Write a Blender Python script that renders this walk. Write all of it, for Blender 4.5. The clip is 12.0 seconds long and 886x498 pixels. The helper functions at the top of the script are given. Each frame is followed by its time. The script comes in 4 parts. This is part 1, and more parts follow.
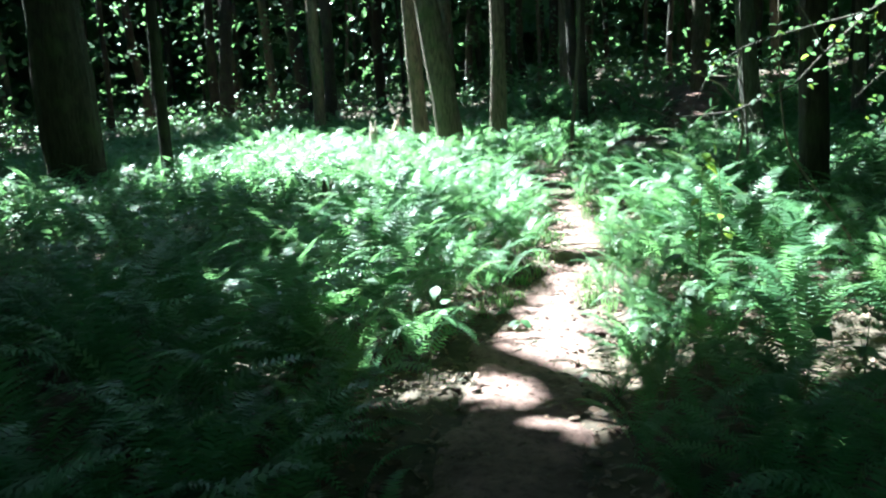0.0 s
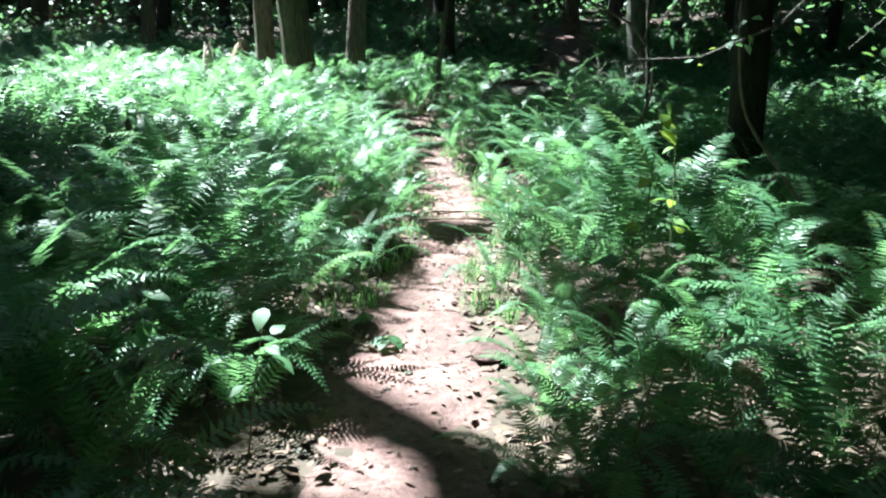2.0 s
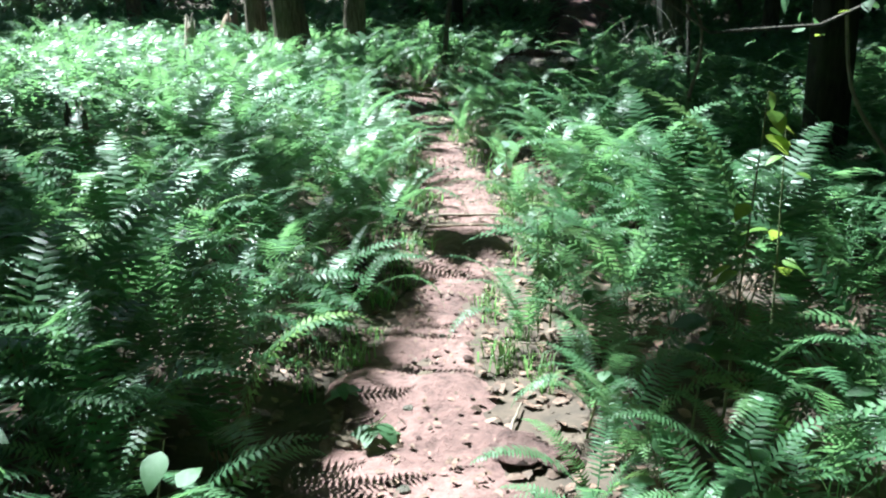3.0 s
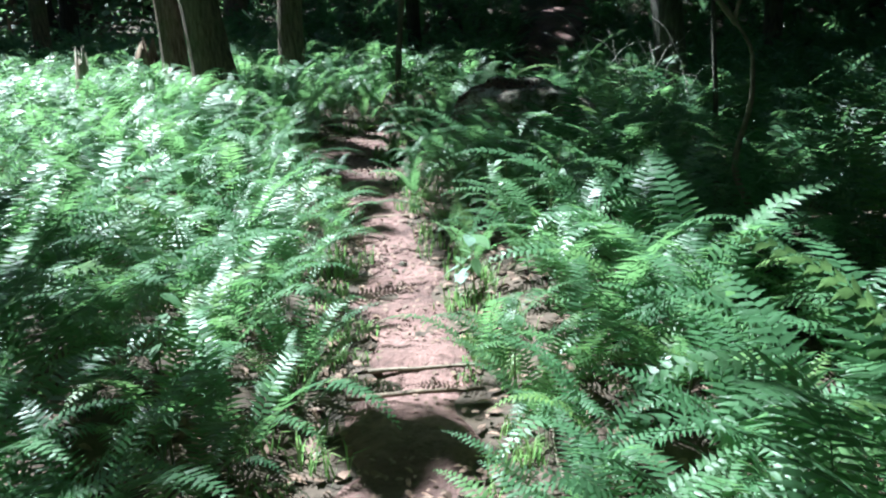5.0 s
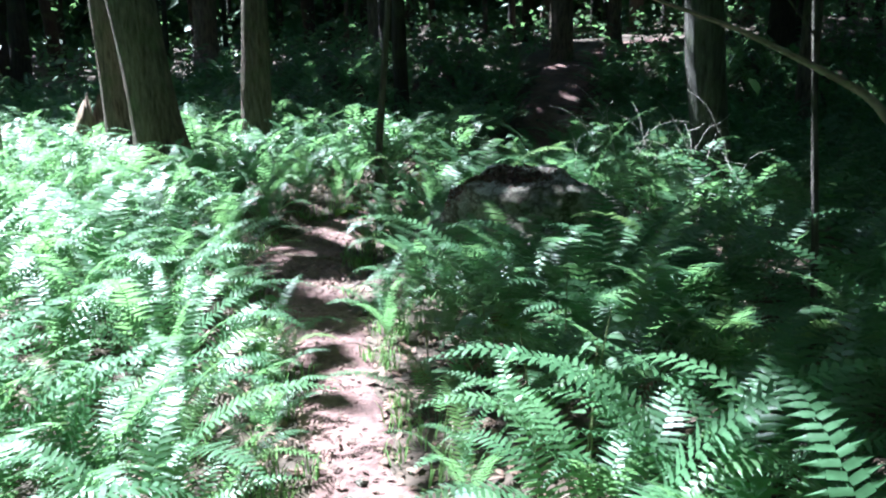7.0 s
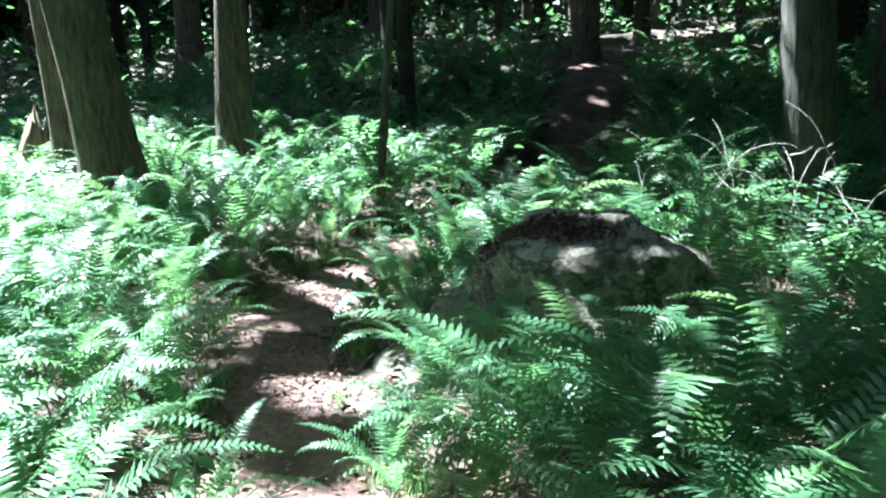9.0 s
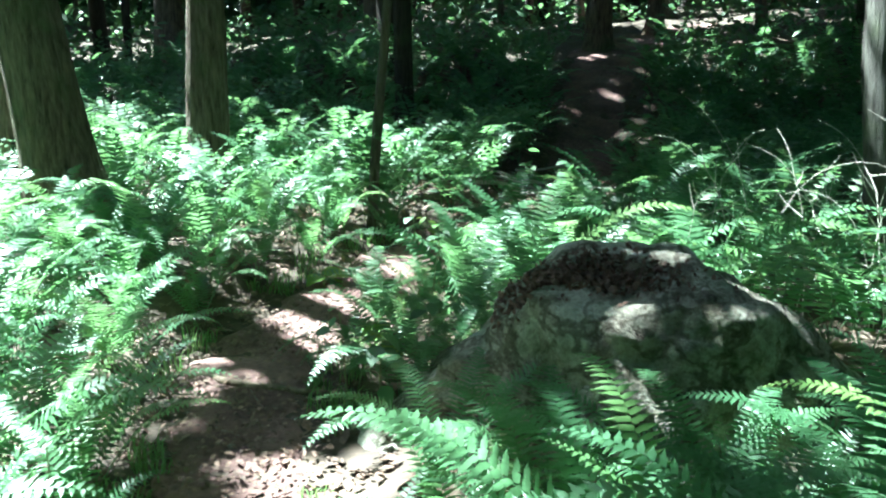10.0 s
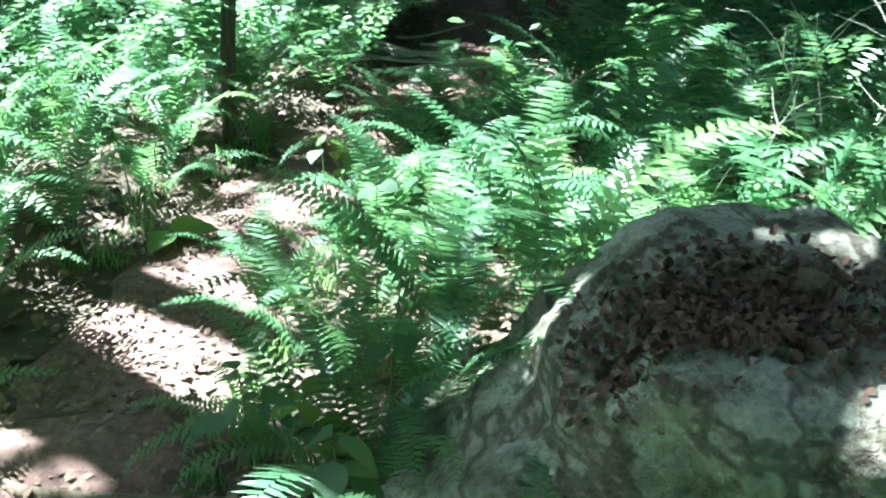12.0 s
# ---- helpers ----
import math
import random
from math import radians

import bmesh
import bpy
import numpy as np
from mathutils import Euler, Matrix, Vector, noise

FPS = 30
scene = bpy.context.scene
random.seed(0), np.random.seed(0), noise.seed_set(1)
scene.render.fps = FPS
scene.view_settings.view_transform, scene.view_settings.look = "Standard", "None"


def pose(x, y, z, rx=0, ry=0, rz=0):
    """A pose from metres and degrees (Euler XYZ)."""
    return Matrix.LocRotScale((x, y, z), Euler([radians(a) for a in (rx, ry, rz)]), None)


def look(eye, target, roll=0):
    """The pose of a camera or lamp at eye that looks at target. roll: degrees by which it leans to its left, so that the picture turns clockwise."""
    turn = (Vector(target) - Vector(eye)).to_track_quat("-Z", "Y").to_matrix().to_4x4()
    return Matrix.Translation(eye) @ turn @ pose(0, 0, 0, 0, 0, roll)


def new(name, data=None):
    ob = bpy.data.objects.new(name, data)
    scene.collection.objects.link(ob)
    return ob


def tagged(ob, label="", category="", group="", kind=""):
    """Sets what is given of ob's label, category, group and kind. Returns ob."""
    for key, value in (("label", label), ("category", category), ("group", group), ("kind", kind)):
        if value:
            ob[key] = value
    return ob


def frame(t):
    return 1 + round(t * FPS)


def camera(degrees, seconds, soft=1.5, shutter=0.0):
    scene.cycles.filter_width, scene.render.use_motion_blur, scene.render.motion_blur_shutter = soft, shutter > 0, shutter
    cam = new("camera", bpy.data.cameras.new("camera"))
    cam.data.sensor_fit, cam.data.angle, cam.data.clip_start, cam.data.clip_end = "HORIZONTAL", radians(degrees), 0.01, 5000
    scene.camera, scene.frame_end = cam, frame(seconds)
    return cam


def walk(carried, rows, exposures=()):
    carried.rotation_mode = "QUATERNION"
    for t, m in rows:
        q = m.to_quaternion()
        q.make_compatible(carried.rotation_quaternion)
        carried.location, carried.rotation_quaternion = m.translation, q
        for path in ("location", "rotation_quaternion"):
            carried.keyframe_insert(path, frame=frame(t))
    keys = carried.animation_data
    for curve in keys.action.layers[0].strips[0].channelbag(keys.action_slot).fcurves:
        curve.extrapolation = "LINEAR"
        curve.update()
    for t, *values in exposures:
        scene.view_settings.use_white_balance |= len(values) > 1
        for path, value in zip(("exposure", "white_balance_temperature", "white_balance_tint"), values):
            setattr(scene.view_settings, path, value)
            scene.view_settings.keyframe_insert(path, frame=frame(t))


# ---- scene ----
cam = camera(52, 12.0, soft=2.2)
PATH = [
    (0, look((0.000, 0.000, 1.570), (-0.535, 2.900, 1.018), -3.05)),
    (0.5, look((-0.145, 0.327, 1.542), (-0.616, 3.230, 0.952), -0.55)),
    (1, look((-0.184, 0.683, 1.543), (-0.352, 3.602, 0.870), 0.63)),
    (1.5, look((-0.199, 1.179, 1.500), (-0.299, 4.077, 0.732), 2.09)),
    (2, look((-0.266, 1.717, 1.466), (-0.300, 4.617, 0.698), 1.27)),
    (2.5, look((-0.305, 2.289, 1.386), (-0.309, 5.185, 0.603), 0.71)),
    (2.7, look((-0.297, 2.538, 1.431), (-0.353, 5.408, 0.559), 0.05)),
    (4.3, look((-0.132, 4.324, 1.407), (-0.227, 7.200, 0.558), 0.22)),
    (4.5, look((-0.125, 4.531, 1.428), (-0.254, 7.390, 0.528), 0.44)),
    (5, look((-0.126, 5.015, 1.451), (-0.124, 7.894, 0.607), -2.09)),
    (5.5, look((-0.118, 5.500, 1.488), (-0.171, 8.409, 0.755), -0.94)),
    (6, look((-0.117, 5.971, 1.529), (-0.040, 8.882, 0.809), -1.95)),
    (6.5, look((-0.110, 6.369, 1.521), (0.020, 9.289, 0.844), -2.56)),
    (7, look((-0.084, 6.736, 1.567), (-0.042, 9.650, 0.856), -0.92)),
    (7.2, look((-0.081, 6.899, 1.523), (0.000, 9.825, 0.864), 0.23)),
    (8.8, look((-0.132, 8.237, 1.562), (-0.105, 11.153, 0.856), -0.31)),
    (9, look((-0.150, 8.415, 1.556), (-0.127, 11.327, 0.837), -1.50)),
    (9.5, look((-0.184, 8.904, 1.559), (-0.215, 11.816, 0.838), 0.70)),
    (10, look((-0.211, 9.380, 1.539), (-0.154, 12.280, 0.772), 0.01)),
    (10.5, look((-0.215, 9.813, 1.488), (0.235, 12.641, 0.593), -0.50)),
    (11, look((-0.264, 10.259, 1.459), (0.292, 13.024, 0.436), 1.83)),
    (11.2, look((-0.309, 10.408, 1.454), (0.212, 13.166, 0.393), 1.60)),
    (11.5, look((-0.404, 10.670, 1.459), (0.141, 13.368, 0.265), 0.21)),
    (12, look((-0.483, 11.101, 1.404), (0.108, 13.774, 0.177), 0.47)),
]
walk(cam, PATH, [(0.0, 3.4, 5300, -8), (2.7, 2.5, 5350, 0), (4.4, 2.15, 5300, -4), (5.5, 2.2, 5200, 8), (6.5, 2.75, 5150, 10), (7.2, 2.95, 5100, 11), (9.0, 3.45, 5150, 1), (10.0, 3.6, 5200, -8), (10.8, 4.0, 5150, -5), (12.0, 4.0, 5200, -6)])

# ---- world and sun ----
SUN = Vector((-0.40, 0.37, 0.84)).normalized()      # towards the sun
world = bpy.data.worlds.new("sky")
scene.world = world
world.use_nodes = True
wn = world.node_tree
sky = wn.nodes.new("ShaderNodeTexSky")
sky.sky_type = "NISHITA"
sky.sun_disc = False
sky.sun_elevation = math.asin(SUN.z)
sky.sun_rotation = math.atan2(SUN.x, SUN.y)
wn.links.new(sky.outputs[0], wn.nodes["Background"].inputs[0])
wn.nodes["Background"].inputs[1].default_value = 0.05
sun = new("sun", bpy.data.lights.new("sun", "SUN"))
sun.data.energy = 5.0
sun.data.angle = radians(0.53)
sun.data.color = (1.0, 0.95, 0.86)
sun.matrix_world = look(SUN * 60, (0, 0, 0))

rng = np.random.default_rng(7)


# ---- materials ----
def material(name):
    m = bpy.data.materials.new(name)
    m.use_nodes = True
    nt = m.node_tree
    b = nt.nodes["Principled BSDF"]
    return m, nt, b, nt.nodes["Material Output"]


def node(nt, kind, **inputs):
    n = nt.nodes.new(kind)
    for k, v in inputs.items():
        n.inputs[k.replace("_", " ")].default_value = v
    return n


def ramp(nt, fac, stops):
    r = nt.nodes.new("ShaderNodeValToRGB")
    e = r.color_ramp.elements
    while len(e) < len(stops):
        e.new(0.5)
    for el, (p, c) in zip(e, stops):
        el.position, el.color = p, (*c, 1)
    nt.links.new(fac, r.inputs[0])
    return r.outputs[0]


def noise_tex(nt, scale, detail=4.0, rough=0.6, stretch=None):
    tc = nt.nodes.new("ShaderNodeTexCoord")
    n = node(nt, "ShaderNodeTexNoise", Scale=scale, Detail=detail, Roughness=rough)
    if stretch:
        mp = nt.nodes.new("ShaderNodeMapping")
        mp.inputs["Scale"].default_value = stretch
        nt.links.new(tc.outputs["Object"], mp.inputs[0])
        nt.links.new(mp.outputs[0], n.inputs["Vector"])
    else:
        nt.links.new(tc.outputs["Object"], n.inputs["Vector"])
    return n.outputs["Fac"]


def bump(nt, b, height, strength=0.5, dist=0.02):
    k = node(nt, "ShaderNodeBump", Strength=strength, Distance=dist)
    nt.links.new(height, k.inputs["Height"])
    nt.links.new(k.outputs[0], b.inputs["Normal"])


def mix(nt, fac, a, b, mode="MIX"):
    m = nt.nodes.new("ShaderNodeMix")
    m.data_type, m.blend_type = "RGBA", mode
    for s, v in ((m.inputs[0], fac), (m.inputs[6], a), (m.inputs[7], b)):
        if hasattr(v, "is_output"):
            nt.links.new(v, s)
        else:
            s.default_value = v if isinstance(v, float) else (*v, 1)
    return m.outputs[2]


def leaf_material(name, stops, through_light=0.4, rough=0.42, per_object=False, glow=(0.30, 0.55, 0.19)):
    """Thin leaf: green by leaf, glossy cuticle, light passing through."""
    m, nt, b, out = material(name)
    if per_object:
        rnd = nt.nodes.new("ShaderNodeObjectInfo").outputs["Random"]
    else:
        rnd = nt.nodes.new("ShaderNodeNewGeometry").outputs["Random Per Island"]
    col = ramp(nt, rnd, stops)
    spot = ramp(nt, noise_tex(nt, 38.0, 3.0), [(0.3, (0.72, 0.72, 0.72)), (0.7, (1.2, 1.2, 1.2))])
    col = mix(nt, 1.0, col, spot, "MULTIPLY")
    nt.links.new(col, b.inputs["Base Color"])
    b.inputs["Roughness"].default_value = rough
    b.inputs["Specular IOR Level"].default_value = 0.6
    bump(nt, b, noise_tex(nt, 160.0, 2.0), 0.25, 0.003)
    tr = nt.nodes.new("ShaderNodeBsdfTranslucent")
    tint = mix(nt, 0.55, col, glow)
    nt.links.new(tint, tr.inputs["Color"])
    ms = nt.nodes.new("ShaderNodeMixShader")
    ms.inputs[0].default_value = through_light
    nt.links.new(b.outputs[0], ms.inputs[1])
    nt.links.new(tr.outputs[0], ms.inputs[2])
    nt.links.new(ms.outputs[0], out.inputs["Surface"])
    return m


FERN_STOPS = [(0.0, (0.062, 0.138, 0.064)), (0.45, (0.086, 0.185, 0.085)), (0.85, (0.115, 0.23, 0.10)), (1.0, (0.17, 0.28, 0.08))]
MAT_FERN = leaf_material("fern_leaf", FERN_STOPS, 0.44, 0.42, per_object=True)
MAT_FERN_FIELD = leaf_material("fern_field_leaf", FERN_STOPS, 0.44, 0.42)
MAT_BROAD = leaf_material("broad_leaf", [(0.0, (0.05, 0.11, 0.05)), (0.6, (0.075, 0.16, 0.065)), (1.0, (0.12, 0.22, 0.07))], 0.34, 0.5)
MAT_YELLOW = leaf_material("young_leaf", [(0.0, (0.12, 0.26, 0.05)), (1.0, (0.19, 0.33, 0.06))], 0.5, 0.4, glow=(0.5, 0.6, 0.08))
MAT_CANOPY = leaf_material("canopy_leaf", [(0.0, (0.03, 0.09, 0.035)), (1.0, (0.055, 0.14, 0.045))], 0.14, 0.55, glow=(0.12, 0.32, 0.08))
MAT_PALE = leaf_material("pale_leaf", [(0.0, (0.22, 0.34, 0.26)), (1.0, (0.28, 0.40, 0.32))], 0.3, 0.45)


def bark_material(name, dark, light, moss=0.3):
    m, nt, b, out = material(name)
    ridges = noise_tex(nt, 11.0, 6.0, 0.72, (3.0, 3.0, 0.5))
    blot = noise_tex(nt, 2.2, 4.0)
    col = ramp(nt, ridges, [(0.32, dark), (0.62, light)])
    green = ramp(nt, blot, [(0.52, (0, 0, 0)), (0.66, (moss, moss, moss))])
    col = mix(nt, green, col, (0.10, 0.13, 0.05))
    nt.links.new(col, b.inputs["Base Color"])
    b.inputs["Roughness"].default_value = 0.9
    bump(nt, b, ridges, 1.0, 0.06)
    return m


MAT_BARK = bark_material("bark_dark", (0.035, 0.027, 0.021), (0.26, 0.20, 0.15), 0.6)
# darker copy of the bark: the shade on these trunks is put into its colour
MAT_BARK_SHADED = bark_material("bark_blackish", (0.014, 0.011, 0.009), (0.065, 0.05, 0.04), 0.4)
MAT_BARK_GREY = bark_material("bark_grey", (0.045, 0.04, 0.033), (0.19, 0.178, 0.152), 0.5)
MAT_BARK_THIN = bark_material("bark_young", (0.06, 0.052, 0.042), (0.18, 0.16, 0.13), 0.3)


def plain(name, stops, scale, rough=0.9, strength=0.6, dist=0.02, stretch=None, island=False):
    m, nt, b, out = material(name)
    n = noise_tex(nt, scale, 6.0, 0.65, stretch)
    col = ramp(nt, n, stops)
    if island:
        r = nt.nodes.new("ShaderNodeNewGeometry").outputs["Random Per Island"]
        col = mix(nt, 1.0, col, ramp(nt, r, [(0.0, (0.5, 0.48, 0.45)), (1.0, (1.35, 1.3, 1.25))]), "MULTIPLY")
    nt.links.new(col, b.inputs["Base Color"])
    b.inputs["Roughness"].default_value = rough
    bump(nt, b, n, strength, dist)
    return m


MAT_SOIL = plain("forest_soil", [(0.3, (0.035, 0.026, 0.018)), (0.55, (0.085, 0.06, 0.042)), (0.75, (0.15, 0.11, 0.075))], 7.0)
MAT_STICK = plain("dead_stick", [(0.3, (0.14, 0.11, 0.08)), (0.7, (0.34, 0.28, 0.22))], 20.0, stretch=(1, 1, 1))
MAT_TWIG = plain("bleached_twig", [(0.3, (0.42, 0.38, 0.33)), (0.7, (0.66, 0.62, 0.56))], 18.0)
MAT_LITTER = plain("leaf_litter", [(0.3, (0.10, 0.062, 0.045)), (0.7, (0.27, 0.175, 0.13))], 30.0, 0.7, island=True)
MAT_LITTER_OLD = plain("old_leaf_litter", [(0.3, (0.11, 0.068, 0.055)), (0.7, (0.26, 0.155, 0.125))], 30.0, 0.8, island=True)
MAT_STUMP = plain("rotten_wood", [(0.3, (0.07, 0.05, 0.035)), (0.65, (0.26, 0.20, 0.14))], 8.0, stretch=(3, 3, 0.5))
MAT_PALEWOOD = plain("weathered_wood", [(0.3, (0.25, 0.21, 0.16)), (0.65, (0.52, 0.46, 0.38))], 8.0, stretch=(3, 3, 0.5))
MAT_STEM = plain("green_stem", [(0.3, (0.10, 0.14, 0.05)), (0.7, (0.20, 0.22, 0.10))], 25.0, 0.6)


def trail_material():
    m, nt, b, out = material("trodden_earth")
    big, fine = noise_tex(nt, 2.6, 4.0), noise_tex(nt, 26.0, 6.0, 0.7)
    a = ramp(nt, big, [(0.35, (0.115, 0.066, 0.057)), (0.65, (0.255, 0.15, 0.132))])
    g = ramp(nt, fine, [(0.28, (0.45, 0.42, 0.40)), (0.5, (1.0, 1.0, 1.0)), (0.75, (1.35, 1.32, 1.3))])
    nt.links.new(mix(nt, 1.0, a, g, "MULTIPLY"), b.inputs["Base Color"])
    b.inputs["Roughness"].default_value = 0.92
    bump(nt, b, fine, 0.9, 0.025)
    return m


def stone_material():
    """Tan-grey granite under pale lichen crusts, with dark seams and moss on its flank."""
    m, nt, b, out = material("lichened_granite")
    big, mid, fine = noise_tex(nt, 2.2, 4.0), noise_tex(nt, 8.0, 5.0, 0.65), noise_tex(nt, 55.0, 4.0, 0.7)
    lich, seam = noise_tex(nt, 4.6, 6.0, 0.72), noise_tex(nt, 3.0, 4.0, 0.6, (1.6, 0.7, 2.2))
    a = ramp(nt, mid, [(0.3, (0.15, 0.13, 0.105)), (0.46, (0.35, 0.32, 0.27)), (0.68, (0.50, 0.47, 0.405))])
    crust = ramp(nt, lich, [(0.50, (0, 0, 0)), (0.53, (0.75, 0.75, 0.75))])
    col = mix(nt, crust, a, (0.58, 0.57, 0.50))
    moss = ramp(nt, big, [(0.47, (0, 0, 0)), (0.56, (0.85, 0.85, 0.85))])
    col = mix(nt, mix(nt, 1.0, moss, ramp(nt, mid, [(0.35, (1, 1, 1)), (0.6, (0.35, 0.35, 0.35))]), "MULTIPLY"), col, (0.075, 0.10, 0.045))
    dark = ramp(nt, seam, [(0.455, (1, 1, 1)), (0.485, (0.3, 0.28, 0.25)), (0.515, (0.3, 0.28, 0.25)), (0.545, (1, 1, 1))])
    col = mix(nt, 0.8, col, mix(nt, 1.0, col, dark, "MULTIPLY"))
    g = ramp(nt, fine, [(0.3, (0.6, 0.59, 0.57)), (0.62, (1.12, 1.11, 1.08))])
    col = mix(nt, 1.0, col, g, "MULTIPLY")
    nt.links.new(col, b.inputs["Base Color"])
    b.inputs["Roughness"].default_value = 0.9
    b.inputs["Specular IOR Level"].default_value = 0.25
    bump(nt, b, mix(nt, 0.35, mix(nt, 0.5, mid, lich), fine), 1.0, 0.05)
    return m


MAT_TRAIL, MAT_STONE = trail_material(), stone_material()


# ---- mesh helpers ----
def mesh_of(name, verts, faces, mat, smooth=False):
    """A mesh from arrays: verts (n, 3), faces (m, 3 or 4)."""
    verts, faces = np.asarray(verts, np.float32), np.asarray(faces, np.int32)
    me = bpy.data.meshes.new(name)
    k = faces.shape[1]
    me.vertices.add(len(verts))
    me.vertices.foreach_set("co", verts.ravel())
    me.loops.add(faces.size)
    me.loops.foreach_set("vertex_index", faces.ravel())
    me.polygons.add(len(faces))
    me.polygons.foreach_set("loop_start", np.arange(0, faces.size, k, dtype=np.int32))
    me.update(calc_edges=True)
    me.materials.append(mat)
    if smooth:
        me.polygons.foreach_set("use_smooth", np.ones(len(faces), bool))
    return me


def part(name, data, parent, label=""):
    ob = new(name, data)
    ob.parent = parent
    return tagged(ob, label)


def join(pieces):
    """Joins (verts, faces) pairs."""
    vs, fs, n = [], [], 0
    for v, f in pieces:
        vs.append(v), fs.append(np.asarray(f) + n)
        n += len(v)
    return np.concatenate(vs), np.concatenate(fs)


def tube(points, radii, sides=8, rough=0.0, cap=True):
    """A tapered tube of quads along points."""
    p, r = np.asarray(points, float), np.asarray(radii, float)
    d = np.gradient(p, axis=0)
    d /= np.linalg.norm(d, axis=1)[:, None] + 1e-9
    ref = np.array([0.31, 0.95, 0.07]) if abs(d[0][2]) > 0.6 else np.array([0.1, 0.1, 1.0])
    u = np.cross(d, ref)
    u /= np.linalg.norm(u, axis=1)[:, None] + 1e-9
    w = np.cross(d, u)
    a = np.linspace(0, 2 * np.pi, sides, endpoint=False)
    rr = r[:, None] * (1 + rough * rng.normal(0, 1, (len(p), sides)))
    v = p[:, None] + rr[..., None] * (np.cos(a)[None, :, None] * u[:, None] + np.sin(a)[None, :, None] * w[:, None])
    i, j = np.meshgrid(np.arange(len(p) - 1), np.arange(sides), indexing="ij")
    k = (j + 1) % sides
    f = np.stack([i * sides + j, i * sides + k, (i + 1) * sides + k, (i + 1) * sides + j], -1).reshape(-1, 4)
    return v.reshape(-1, 3), f


def smoothstep(a, b, x):
    t = np.clip((np.asarray(x, float) - a) / (b - a), 0.0, 1.0)
    return t * t * (3 - 2 * t)


def waves(x, y, size, seed):
    """Cheap smooth noise between about -1 and 1."""
    r = np.random.default_rng(seed)
    out = 0
    for k in range(7):
        a, ph = r.uniform(0, 2 * np.pi, 2)
        q = (0.7 + 0.9 * r.random()) * 2 * np.pi / size
        out = out + np.sin(q * (np.cos(a) * x + np.sin(a) * y) + ph)
    return out / 3.2


# ---- ground and trail ----
TRAIL = np.array([  # y, x of the middle, half width
    (-9.0, 0.3, 0.28), (-4.0, 0.1, 0.28), (0.0, -0.1, 0.28), (2.5, -0.3, 0.30), (4.2, -0.45, 0.36), (5.2, -0.42, 0.40), (6.3, -0.42, 0.24),
    (7.4, -0.28, 0.22), (8.6, -0.24, 0.23), (9.6, -0.36, 0.20), (10.5, -0.48, 0.19), (11.5, -0.70, 0.24), (12.6, -0.95, 0.30), (13.4, -0.94, 0.30),
    (14.1, -0.72, 0.33), (14.9, -0.36, 0.30), (15.7, 0.12, 0.28), (16.4, 0.58, 0.30), (17.3, 1.02, 0.34), (18.6, 1.42, 0.38), (20.0, 1.75, 0.42), (21.6, 2.2, 0.55), (24.0, 3.4, 0.6),
    (27.0, 5.0, 0.6), (34.0, 8.0, 0.6)])


def trail_x(y):
    return np.interp(y, TRAIL[:, 0], TRAIL[:, 1])


def trail_half(y):
    return np.interp(y, TRAIL[:, 0], TRAIL[:, 2])


def land(x, y):
    """Height of the ground."""
    x, y = np.asarray(x, float), np.asarray(y, float)
    bank = smoothstep(17.6, 22.5, y) * (0.25 + 0.75 * smoothstep(-6.0, -1.0, x)) * 1.05 + 0.02 * np.clip(y - 22.5, 0, 40)
    off = np.abs(x - trail_x(y)) - trail_half(y)
    near = smoothstep(0.0, 0.5, off)
    rough = 0.035 * waves(x, y, 1.1, 3) + 0.06 * waves(x, y, 4.3, 4)
    far = smoothstep(6, 25, np.hypot(x, y - 9)) * 0.25 * waves(x, y, 19.0, 5)
    return bank + near * (0.05 + rough) + far


def sheet(xs, ys, mat, name, lift=0.0):
    X, Y = np.meshgrid(xs, ys, indexing="ij")
    v = np.stack([X, Y, land(X, Y) + lift], -1).reshape(-1, 3)
    n, m = len(xs), len(ys)
    i, j = np.meshgrid(np.arange(n - 1), np.arange(m - 1), indexing="ij")
    f = np.stack([i * m + j, (i + 1) * m + j, (i + 1) * m + j + 1, i * m + j + 1], -1).reshape(-1, 4)
    return mesh_of(name, v, f, mat, True)


xs = np.concatenate([[-400, -200, -100, -60], np.arange(-40, -9, 1.0), np.arange(-9, 9, 0.12), np.arange(9, 41, 1.0), [60, 100, 200, 400]])
ys = np.concatenate([[-400, -200, -100, -60], np.arange(-40, -2, 1.0), np.arange(-2, 26, 0.12), np.arange(26, 71, 1.0), [100, 200, 400]])
ground = new("ground", sheet(xs, ys, MAT_SOIL, "ground"))
tagged(ground, "dark forest soil under ferns and fallen leaves", "ground", kind="structure")


